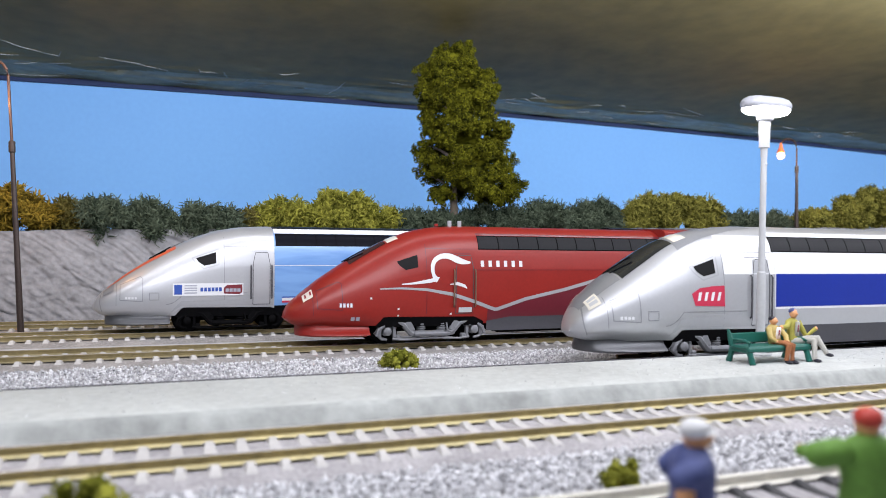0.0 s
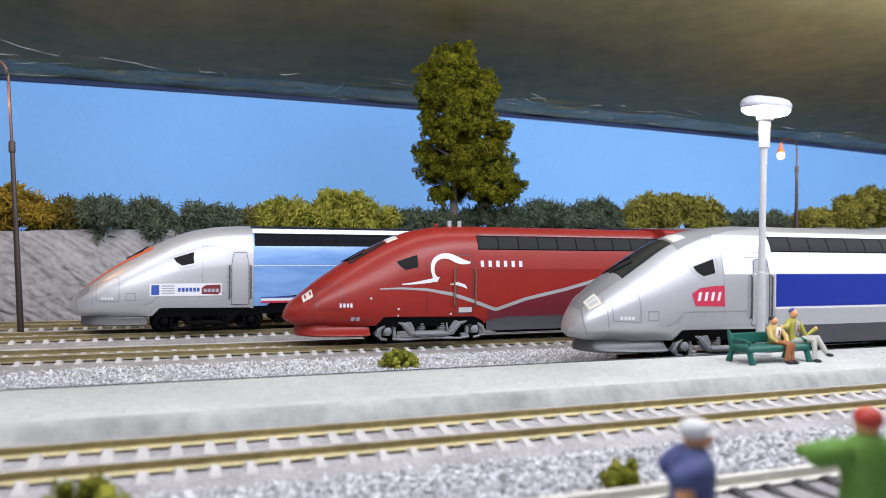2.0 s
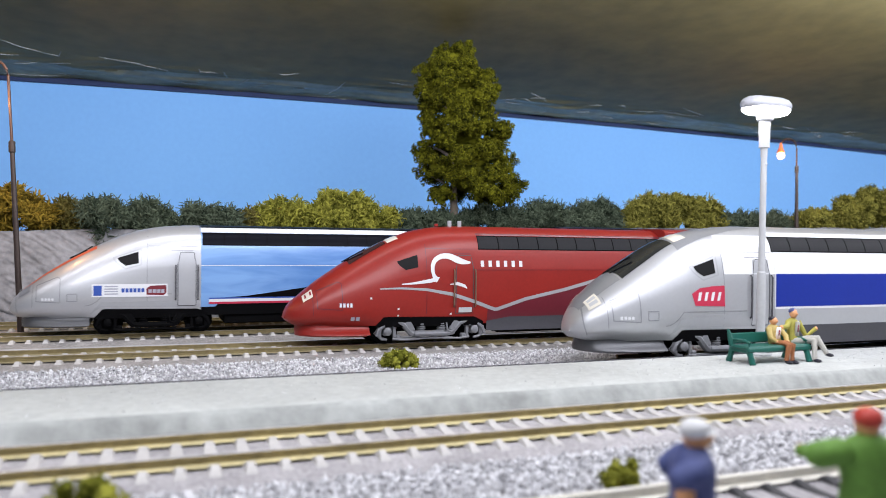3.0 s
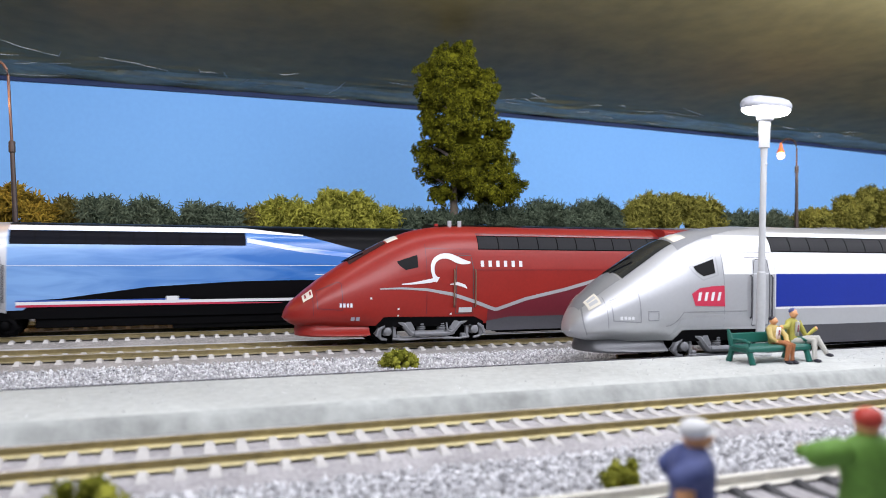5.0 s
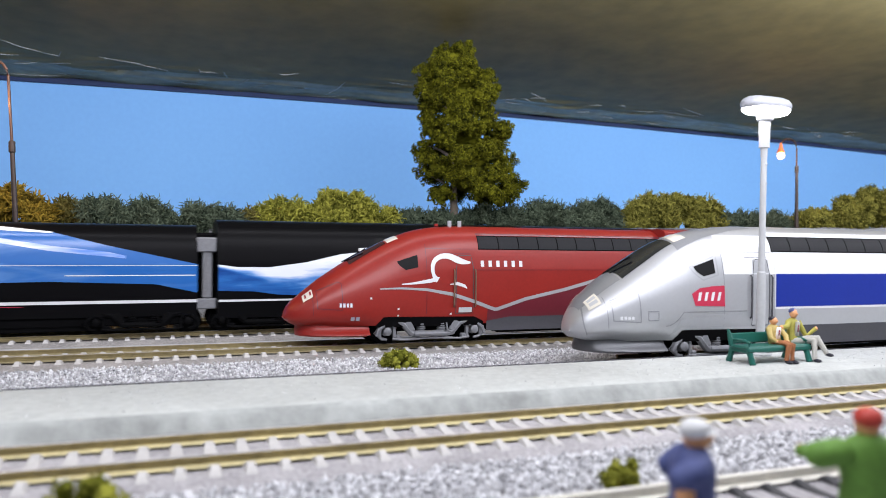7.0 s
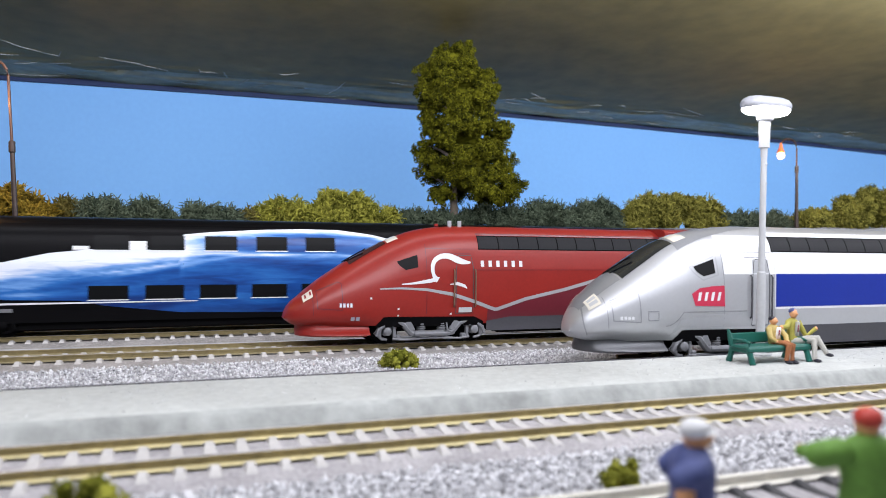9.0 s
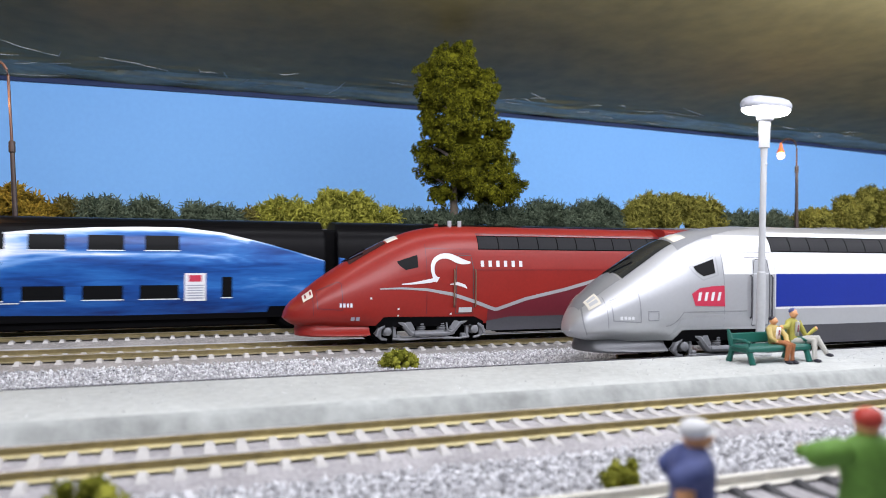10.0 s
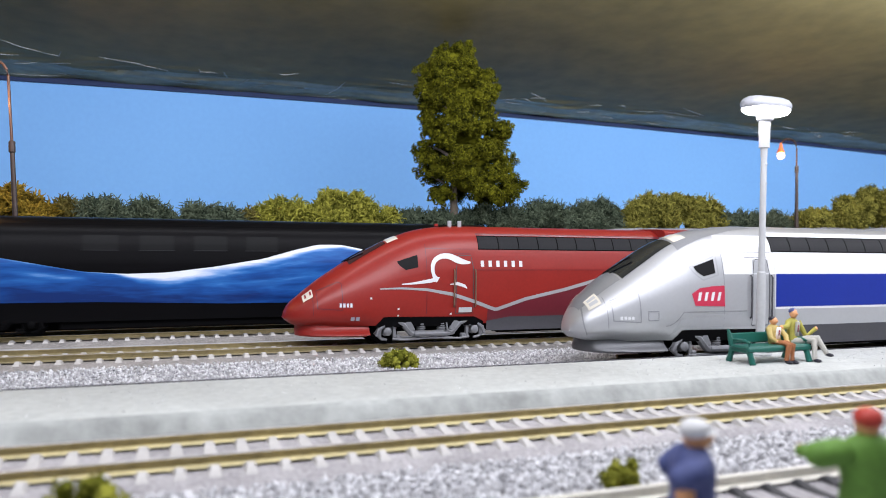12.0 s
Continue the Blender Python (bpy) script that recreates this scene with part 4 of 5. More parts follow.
part("stripe_white", wrap(sh, 3.4, LEN, 13.4, 14.7, 0.2, 2), M_WHITE, power, "white stripe")
part("stripe_red", wrap(sh, 3.4, 110, lambda u: 12.5, lin([(3.4, 13.4), (80, 13.4), (110, 12.6)]), 0.2, 2), M_LOGORED, power, "red stripe")
part("stripe_blue", wrap(sh, 3.4, 70, 14.7, 15.3, 0.2, 2), M_LOGOBLUE, power, "dark blue stripe")
part("vent_plate", wrap(sh, 60.5, 65.5, 14.6, 16.4, 0.35, 2), M_WHITE, power, "small pale plate")
band(power, sh, 0.6, 94.0, 38.2, 43.8, 9.4, M_PANE)
lp = part("logo_plate", wrap(sh, -43.4, -13.7, 16.2, 21.6, 0.14, 3), M_WHITE, power, "white strip of sponsor logos")
part("logo_blue", wrap(sh, -42.8, -39.6, 16.8, 21.0, 0.2, 2), M_LOGOBLUE, lp)
for k in range(4):
    part("print_bar", wrap(sh, -38.6, -33.4, 17.2 + k * 1.05, 17.7 + k * 1.05, 0.2, 1), M_TEXTGREY, lp)
part("lettering_bar", bars(sh, -32.0, 18.9, 9.0, 1.7, 6, 0.4, 0.2, None), M_LOGOBLUE, lp)
part("logo_red", polygon(sh, [(-22.2, 17.0), (-22.2, 19.6), (-20.6, 20.8), (-14.2, 21.0), (-14.2, 17.6), (-15.4, 16.7)], 0.2), M_LOGODARK, lp)
part("logo_bar", bars(sh, -21.4, 18.5, 6.4, 1.5, 4, 0.35, 0.26, None), M_TEXTGREY, lp)
part("lower_panel", wrap(sh, -44, -0.4, lin([(-44, 9), (-40, 12.0), (-0.4, 11.5)]), lin([(-44, 9.4), (-40, 14.0), (-0.4, 14.4)]), 0.06), M_GREYPAINT, power)
part("nose_stripe", crown(sh, -70, -42.0, -0.42, -0.2, 0.1, 14, 3), mat("orange_red_stripe", (0.62, 0.12, 0.05), 0.4), power, "orange-red stripe on the nose")
for s in (-1, 1):
    a, b = sorted((s * 0.40, s * 0.80))
    part("headlamp", crown(sh, -71.4, -67.0, a, b, 0.22, 8, 6), M_NOSEGREY, power)

DUP_TOP = [(-5, 50.0), (900, 50.0)]


def coach(label, u0, u1):
    """A double-deck coach from u0 to u1 of the moving train."""
    c = tagged(thing("double_deck_coach", X1, Y1, 0, RZ1, RY1), label, "model train", "model coaches")
    shl = Shell(DUP_TOP, nose=False, half=16.2, floor=6.0)
    part("body", hull(shl, [u0, u0 + 0.5] + list(np.linspace(u0 + 4, u1 - 4, 24)) + [u1 - 0.5, u1]), M_BLACK, c)
    part("underframe", Geo().box(((u0 + u1) / 2, 0, 4.6), (u1 - u0 - 50, 25, 4.0)).box(((u0 + u1) / 2, 2, 4.2), (u1 - u0 - 3, 13, 5.2)), M_DARK, c)
    part("roof_joint", outline_strip(shl, [(u, 46.6) for u in np.linspace(u0 + 1, u1 - 1, 30)], 0.3, 0.1), M_DARK, c)
    return c, shl


def livery(c, shl, u0, u1, lo, hi, white):
    """The printed side of a coach, a fine skin whose attribute tells how white the print is."""
    g = wrap(shl, u0, u1, lo, hi, 0.08, 26, 1.0)
    ob = part("blue_panel", g, M_WAVE, c, "deep blue printed wave with white crest and clouds")
    at = ob.data.attributes.new("white", "FLOAT", "POINT")
    at.data.foreach_set("value", [white(p[0], p[2]) for p in g.v])
    return ob


def coach_window(c, shl, u0, u1, z0, z1):
    w = part("window", wrap(shl, u0, u1, z0, z1, 0.2, 3), M_GLASS, c, "dark tinted window")
    part("window_sill", wrap(shl, u0 - 0.2, u1 + 0.2, z0 - 0.45, z0, 0.22, 1), M_WHITE, w)


c1, shl = coach("moving double-deck coach in black, deep blue and white wave livery", 185.5, 424.0)
top = lin([(184.5, 30.0), (193.7, 28.7), (208, 28.6), (225, 30.9), (241, 34.6), (256, 36.2), (292, 36.2), (292.6, 42.8), (305, 44.1), (328, 45.5), (345, 46.0), (362, 45.9), (378, 43.9), (394, 40.2), (407, 36.6), (424, 31.6)])
bot = lin([(185, 18.2), (201, 17.8), (212, 16.2), (226, 15.6), (240, 15.2), (252, 14.9), (262, 12.6), (292, 9.2), (338, 8.3), (398, 8.4), (398.4, 11.0), (420, 11.1), (424, 14.0)])
crest = lin([(186, 1.2), (200, 3.0), (214, 7.5), (236, 13), (256, 11.5), (275, 7.0), (292, 4.5), (300, 3.2), (330, 3.0), (362, 2.6), (392, 1.2), (424, 0.4)])


def sea(u, z):
    """White of the first coach's print: a bright crest, streaks that run off it, deep blue below."""
    w = (1.15 if u < 390 else 0.75) - 0.62 * (top(u) - z) / crest(u)
    w = max(w, 0.27 - 0.012 * max(0, 20 - z))
    for a, b, za, zb, h, k in ((225, 330, 21.5, 35.0, 1.7, 0.72), (240, 300, 21.0, 31.0, 2.0, 0.62), (262, 400, 35.0, 33.2, 1.6, 0.85), (214, 262, 17.4, 18.0, 1.8, 0.60), (340, 410, 30.4, 31.6, 1.0, 0.5)):
        if a < u < b:
            f = (u - a) / (b - a)
            w = max(w, k * math.sin(math.pi * f) ** 0.5 * math.exp(-((z - za - (zb - za) * f) / h) ** 2))
    if u > 292:
        w = max(w, 0.95 - 0.030 * (u - 292) - 0.05 * max(0, 37 - z))
    return w


livery(c1, shl, 185.8, 423.7, bot, top, sea)
for a, b in ((249.6, 255.8), (271.4, 278.2)):
    part("white_patch", wrap(shl, a, b, 36.0, 37.6 if a < 260 else 39.8, 0.14, 3), M_WHITE, c1)
part("stripe_white", wrap(shl, 186, 299, lin([(186, 13.3), (299, 13.9)]), lin([(186, 14.3), (299, 14.3)]), 0.15, 1), M_WHITE, c1, "white stripe")
for i in range(6):
    u = 256.0 + i * 22.2
    if i < 5:
        coach_window(c1, shl, u - 0.4, u + 15.2, 15.2, 21.0)
    if i < 5:
        coach_window(c1, shl, u + 1.6, u + 15.4, 36.0, 42.2)
coach_window(c1, shl, 378.0, 382.4, 15.4, 24.4)
pl = part("notice_plate", wrap(shl, 362.4, 371.2, 14.0, 26.1, 0.2, 3), M_WHITE, c1, "white notice plate with a red logo")
part("logo_red", wrap(shl, 364.2, 369.4, 22.4, 25.2, 0.26, 2), M_LOGORED, pl)
for k in range(6):
    part("print_bar", wrap(shl, 363.4, 370.2, 15.0 + k * 1.1, 15.5 + k * 1.1, 0.26, 1), M_TEXTGREY, pl)
bogie(c1, 206, False)
bogie(c1, 427.0, False)
part("door_handle", wrap(shl, 222, 228, 10.6, 12.0, 0.3, 1), M_BOGIE, c1)

c2, shl = coach("moving double-deck coach in black with a deep blue wave", 430.5, 652.0)
top = curve([(427, 33.8), (446.5, 30.2), (464, 26.9), (480.6, 25.9), (497, 26.4), (517, 28.9), (538, 32.4), (552, 36.4), (562.7, 38.9), (573.4, 39.0), (584, 37.0), (620, 30), (650, 28)])
top2, crest2 = top, lin([(430, 0.5), (476, 0.6), (486, 3.0), (496, 4.6), (512, 4.4), (540, 3.6), (560, 2.2), (575, 1.2), (650, 0.8)])


def sea2(u, z):
    """White of the second coach's print."""
    w = float(np.interp(u, [430, 468, 486], [0.45, 0.6, 1.12])) - 0.62 * (top2(u) - z) / crest2(u)
    w = max(w, float(np.interp(u, [470, 510], [0.2, 0.3])) - 0.03 * max(0, 21 - z))
    for a, b, za, zb, h, k in ((492, 575, 21.0, 34.0, 2.2, 0.58), (500, 590, 20.0, 26.0, 1.2, 0.5), (432, 470, 27.5, 23.0, 1.5, 0.48)):
        if a < u < b:
            f = (u - a) / (b - a)
            w = max(w, k * math.sin(math.pi * f) ** 0.5 * math.exp(-((z - za - (zb - za) * f) / h) ** 2))
    return w


livery(c2, shl, 430.8, 651, lin([(427, 14.4), (470, 14.2), (523, 12.6), (650, 12.2)]), top2, sea2)
for i in range(4):
    w = part("window", wrap(shl, 464 + i * 22.2, 477.8 + i * 22.2, 36.0, 42.2, 0.2, 3), M_GLASS, c2, "dark tinted window")
    part("window_sill", wrap(shl, 463.8 + i * 22.2, 478 + i * 22.2, 35.7, 36.0, 0.22, 1), M_LOUVRE, w)
bogie(c2, 640, False)
part("gangway", Geo().box((181.3, 1, 27), (9.0, 20, 34)), [M_DARK], power, "black gangway between the cars")
part("bellows_frame", Geo().box((180.9, -12.0, 38.5), (8.8, 5, 6.6)).box((180.9, -12.0, 12.5), (8.8, 5, 4.6)).box((181.3, -11.8, 26), (4.2, 3.4, 22)).tube([(180.2, -13.4, 16), (181.6, -13.6, 21), (180.2, -13.6, 27), (181.4, -13.4, 34)], 0.35, 6), [M_BOGIE], power, "grey coupling frame between the cars")
part("gangway", Geo().box((427.3, 0, 28), (6.6, 22, 36)), [M_DARK], c1, "black gangway between the coaches")

# ---- trees, bushes and grass tufts ----


def leaves(lumps, per, size, spread=(0.72, 1.08), spike=0.0, seed=1, core=0.48, rough=0.0):
    """Small leaf faces round lumps (x, y, z, r), with a dark core in each."""
    rng = np.random.default_rng(seed)
    vs, fs = [], []
    for (x, y, z, r) in lumps:
        k = max(8, int(per * (r / 7.0) ** 2))
        d = rng.normal(size=(k, 3))
        d /= np.linalg.norm(d, axis=1)[:, None]
        q = np.array([x, y, z]) + d * r * rng.uniform(*spread, (k, 1))
        a = rng.normal(size=(k, 3)) + d * (0.3 + 3.0 * spike)
        a /= np.linalg.norm(a, axis=1)[:, None]
        b = np.cross(a, rng.normal(size=(k, 3)))
        b /= np.linalg.norm(b, axis=1)[:, None]
        la = size * rng.uniform(0.6, 1.4, (k, 1)) * (1 + 3.0 * spike)
        lb = size * rng.uniform(0.5, 1.0, (k, 1)) * (1 - 0.6 * spike)
        for i in range(k):
            if rough:
                f = noise.noise(Vector(q[i] * 0.24)) + 0.5 * noise.noise(Vector(q[i] * 0.6))
                if f < -0.22:
                    continue
                q[i] += d[i] * r * rough * f
            n = len(vs)
            p, u, v = q[i], a[i] * la[i], b[i] * lb[i]
            vs += [p - u * 0.5, p + v * 0.5, p + u * 0.5, p - v * 0.5]
            fs.append((n, n + 1, n + 2, n + 3))
    g = Geo()
    g.add([tuple(p) for p in vs], fs)
    for (x, y, z, r) in lumps if core else ():
        g.ball((x, y, z), (r * core,) * 3, 8, 5, jit=0.15)
    return g


def fibres(lumps, per, length, width, seed):
    """Curling lichen strands that grow out of lumps, each a bent cross-shaped ribbon with a fork."""
    rng = np.random.default_rng(seed)

    def unit(a):
        return a / (np.linalg.norm(a, axis=1)[:, None] + 1e-9)

    home = np.array([q for q in lumps for _ in range(max(6, int(per * (q[3] / 5.0) ** 2)))])
    k = len(home)
    d = unit(rng.normal(size=(k, 3)) - np.array([0, 0.3, 0]))
    p = home[:, :3] + d * home[:, 3:] * rng.uniform(0.45, 0.88, (k, 1))
    h = unit(d * 0.55 + rng.normal(size=(k, 3)) * 0.75)
    side = unit(np.cross(h, rng.normal(size=(k, 3))))
    w = width * rng.uniform(0.7, 1.25, (k, 1))
    rings = []
    for taper in (1, 1, 0.85, 0.35):
        up = unit(np.cross(h, side))
        rings += [p - side * w * taper, p + up * w * taper, p + side * w * taper, p - up * w * taper]
        p = p + h * length / 3 * rng.uniform(0.7, 1.3, (k, 1))
        h = unit(h + rng.normal(size=(k, 3)) * 0.95)
    vs = np.stack(rings, axis=1).reshape(-1, 3)
    quad = np.array([(4 * q + e, 4 * q + (e + 1) % 4, 4 * q + 4 + (e + 1) % 4, 4 * q + 4 + e) for q in range(3) for e in range(4)])
    fs = (quad[None] + 16 * np.arange(k)[:, None, None]).reshape(-1, 4)
    g = Geo()
    g.add(vs.tolist(), fs.tolist())
    return g


def tufts(lumps, per, size, seed):
    """Foam leaves round small lumps (x, y, z, r), lying along the surface with some disorder."""
    rng = np.random.default_rng(seed)
    g = Geo()
    for (x, y, z, r) in lumps:
        k = max(10, int(per * (r / 3.0) ** 2))
        d = rng.normal(size=(k, 3))
        d /= np.linalg.norm(d, axis=1)[:, None]
        q = np.array([x, y, z]) + d * r * rng.uniform(0.7, 1.15, (k, 1))
        nrm = d + rng.normal(size=(k, 3)) * 0.45
        a = np.cross(nrm, rng.normal(size=(k, 3)))
        a /= np.linalg.norm(a, axis=1)[:, None]
        b = np.cross(nrm, a)
        b /= np.linalg.norm(b, axis=1)[:, None]
        a, b = a * size * rng.uniform(0.5, 1.1, (k, 1)), b * size * rng.uniform(0.35, 0.8, (k, 1))
        g.add(np.stack([q - a, q + b, q + a, q - b], axis=1).reshape(-1, 3).tolist(), np.arange(4 * k).reshape(-1, 4).tolist())
    return g


def leaf_part(name, g, m, parent):
    me = bpy.data.meshes.new(name)
    me.from_pydata([(a * MM, b * MM, c * MM) for a, b, c in g.v], [], g.f)
    me.materials.append(m)
    ob = new(name, me)
    ob.parent = parent
    return ob


def tall_tree():
    x0, y0 = 178.0, 446.0
    zb = bank_top(x0) - 0.5
    t = tagged(thing("tree", x0, y0, zb), "tall olive-green foam model tree on the bank", "tree")
    rng = np.random.default_rng(11)
    zs = [64, 70, 87, 108, 118, 126, 140, 160, 171]
    lo = [164, 161, 154, 151, 155, 154, 149.5, 162, 170]
    hi = [225, 227, 220, 219, 212, 207, 208, 192, 178]
    big = []
    for i in range(3200):
        z = rng.uniform(70, 166)
        a, b = np.interp(z, zs, lo), np.interp(z, zs, hi)
        r = rng.uniform(5.5, 9.5)
        c, h = (a + b) / 2, max(1.0, (b - a) / 2 - r * 0.6)
        ang, f = rng.uniform(0, 2 * math.pi), rng.uniform(0.5, 1.0) ** 0.5
        x, y = c + h * f * math.cos(ang), h * 0.85 * f * math.sin(ang)
        if z < 78 and abs(x - x0) < 8 and y < 8:
            continue
        if all((x - p[0]) ** 2 + (y - p[1]) ** 2 + (z - p[2]) ** 2 > (0.80 * (r + p[3])) ** 2 for p in big):
            big.append((x, y, z, r))
    small = []
    for (x, y, z, r) in big:
        for k in range(44):
            d = rng.normal(size=3)
            d[2] += 0.2
            d /= np.linalg.norm(d)
            q = rng.uniform(1.0, 2.6)
            e = rng.uniform(0.5, 1.18)
            small.append((x + d[0] * r * e - x0, y + d[1] * r * e, z + d[2] * r * e * 0.85 - zb, q))
    g = tufts(small, 170, 0.72, 5)
    for (x, y, z, r) in big:
        g.ball((x - x0, y, z - zb), (r * 0.40,) * 3, 9, 6, jit=0.12)
    for z in np.linspace(80, 156, 12):
        a, b = np.interp(z, zs, lo), np.interp(z, zs, hi)
        g.ball(((a + b) / 2 - x0, 0, z - zb), ((b - a) * 0.17, (b - a) * 0.15, 6), 10, 6, jit=0.2)
    leaf_part("crown", g, L_TREE, t)
    g = Geo().tube([(0, 0, 0), (0.2, 0, 10), (-0.4, 0, 25), (0.6, 0, 50), (0, 0, 90), (-3, 0, 108)], [3.2, 2.7, 2.3, 1.9, 1.1, 0.4], 10)
    part("trunk", g, M_BARK, t)
    for k, (z, dx, dy) in enumerate(((24, -17, -4), (30, 20, 3), (45, -18, 6), (52, 17, -8), (70, -13, -6), (78, 12, 5))):
        part("limb", Geo().tube([(0, 0, z), (dx * 0.5, dy * 0.5, z + 6), (dx, dy, z + 9)], [1.1, 0.8, 0.3], 7), M_BARK, t)
    return t


tall_tree()


def bush(label, xa, xb, top, m, spiky, seed, y=450.0, drop=0.0, base=None, r0=(4.0, 6.5), size=1.5, per=400, depth=9.0, name="bush", cat="bush"):
    xc = (xa + xb) / 2
    zb = (bank_top(xc) if base is None else base)
    t = tagged(thing(name, xc, y, zb), label, cat, "bushes along the bank" if base is None else "grass tufts")
    rng = np.random.default_rng(seed)
    half, h = (xb - xa) / 2, top - zb
    n = max(6, int((xb - xa) * h / 22 * (6.0 / r0[1]) ** 2))
    lumps = []
    for i in range(n):
        r = rng.uniform(*r0)
        r = min(r, h * 0.5, half * 0.7)
        u = rng.uniform(-1, 1)
        x = u * max(0.5, half - r * 0.6)
        hz = (h - r * 0.9) * (1 - 0.45 * abs(u) ** 2.5) * rng.uniform(0.8, 1.05)
        z = rng.uniform(-drop, 1) ** 1 * hz if drop else rng.uniform(0.12, 1) * hz
        lumps.append((x, rng.uniform(-depth, depth * 0.5) - (4 if z < 0 else 0), max(z, r * 0.4 if not drop else -drop * h), r))
    if base is None:
        g = fibres(lumps, 105 if spiky else 125, 6.0 if spiky else 5.2, 0.34 if spiky else 0.42, seed)
        for (x, yy, z, r) in lumps:
            g.ball((x, yy, z), (r * 0.5,) * 3, 8, 5, jit=0.2)
        leaf_part("foliage", g, m, t)
    else:
        leaf_part("foliage", leaves(lumps, per, size, (0.75, 1.12), 0.22, seed, 0.78, 0.15), m, t)
    g = Geo()
    for k in range(4):
        x, dy = rng.uniform(-half * 0.5, half * 0.5), rng.uniform(-2, 2)
        g.tube([(x * 0.4, dy, -0.6), (x * 0.8, dy, h * 0.3), (x, dy * 1.5, h * 0.62)], [0.5, 0.4, 0.2], 6)
    part("stem", g, M_BARK, t)
    return t


DK, YL = "dark grey-green fibrous model bush on top of the bank", "bright yellow-green foam model bush on top of the bank"
bush("mustard yellow foam model bush on top of the bank", -98, -48, 69.5, L_MUSTARD, False, 1, y=446)
bush("dull olive model bush on top of the bank", -54, -33, 64.5, L_OLIVE, False, 2, y=455)
bush("dark green fibrous bush hanging over the bank", -38, -14, 68.0, L_DARK, True, 3, y=444, drop=0.25)
bush(DK, -17, 14, 65.0, L_DARK, True, 4, y=447, drop=0.12)
bush(DK, 10, 46, 63.5, L_DARK, True, 5, y=447, drop=0.12)
bush("dull olive model bush on top of the bank", 44, 58, 61.0, L_OLIVE, False, 6)
bush(YL, 54, 86, 70.5, L_YELLOW, False, 7)
bush(YL, 80, 128, 74.0, L_YELLOW, False, 8)
bush("pale olive foam model bush on top of the bank", 120, 143, 63.5, L_YELLOW, True, 9)
bush(DK, 138, 186, 65.0, L_DARK, True, 10)
bush(DK, 180, 232, 67.5, L_DARK, True, 12)
bush(DK, 226, 268, 73.0, L_DARK, True, 13)
bush(DK, 260, 306, 73.0, L_DARK, True, 14)
bush("yellow-olive foam model bush on top of the bank", 302, 392, 82.0, L_TAWNY, False, 15)
bush(DK, 386, 460, 70.0, L_DARK, True, 16)
bush("yellow-olive foam model bush on top of the bank", 458, 508, 74.0, L_TAWNY, False, 17)
bush("yellow-olive foam model bush on top of the bank", 500, 590, 93.0, L_TAWNY, False, 18)
tuft = dict(size=0.7, per=900, name="grass_tuft", cat="grass tuft", base=-4.0)
bush("small moss-green foliage tuft on the gravel beside the track", 72.6, 87.4, 3.6, L_GREEN, False, 21, y=252, r0=(1.4, 2.2), depth=3.5, **tuft)
bush("small moss-green foliage tuft on the gravel", 72.4, 79.8, 2.8, L_GREEN, False, 22, y=111, r0=(1.1, 1.7), depth=2.0, **tuft)
bush("small moss-green foliage tuft on the gravel", -14.5, -2.5, 8.6, L_GREEN, False, 23, y=112, r0=(1.4, 2.2), depth=3.0, **tuft)

# ---- lamps ----
t = tagged(thing("platform_lamp", 191.8, 200, PZ), "grey platform lamp post with lit white twin head", "lamp")
part("base_plate", Geo().tube([(0, 0, 0), (0, 0, 0.5), (0, 0, 0.9)], [3.6, 3.6, 2.0], 20), M_POSTGREY, t)
part("post", Geo().tube([(0, 0, 0.8), (0.3, 0, 28), (0.3, 0, 28.3), (0.8, 0, 68)], [1.55, 1.45, 1.15, 1.0], 14), M_POSTGREY, t)
part("collar", Geo().tube([(0.8, 0, 67.0), (0.8, 0, 70.0), (0.85, 0, 70.2), (1.0, 0, 80.5)], [1.15, 1.15, 1.75, 1.95], 14), M_POSTGREY, t)
for k in (58.0, 64.5):
    part("clip", Geo().box((0.9, -1.0, k), (0.7, 0.5, 0.5)), M_LAMPCAP, t)


def capsule(x0, x1, z0, z1, d, mi=0):
    g = Geo()
    rs = []
    for i in range(17):
        s = -1 + 2 * i / 16
        k = max(0.06, 1 - abs(s) ** 4.5) ** 0.5
        x = (x0 + x1) / 2 + s * (x1 - x0) / 2
        c, h = (z0 + z1) / 2, (z1 - z0) / 2 * k
        rs.append([(x, d * k * math.cos(a), c + h * math.sin(a)) for a in [2 * math.pi * j / 16 for j in range(16)]])
    return g.rings(rs)


tilt = mm(1.4, 0, 0)
part("lamp_cap", capsule(-9.7, 9.9, 81.4, 87.6, 4.4), M_LAMPCAP, t, "translucent white lamp cover", at=tilt)
part("light_tube", capsule(-9.0, 9.2, 80.9, 85.2, 4.3), M_LAMPWHITE, t, "lit white lamp tube", at=tilt)
part("lamp_socket", Geo().tube([(1.0, 0, 79.4), (1.1, 0, 82.4)], [2.6, 3.2], 14), M_LAMPCAP, t)


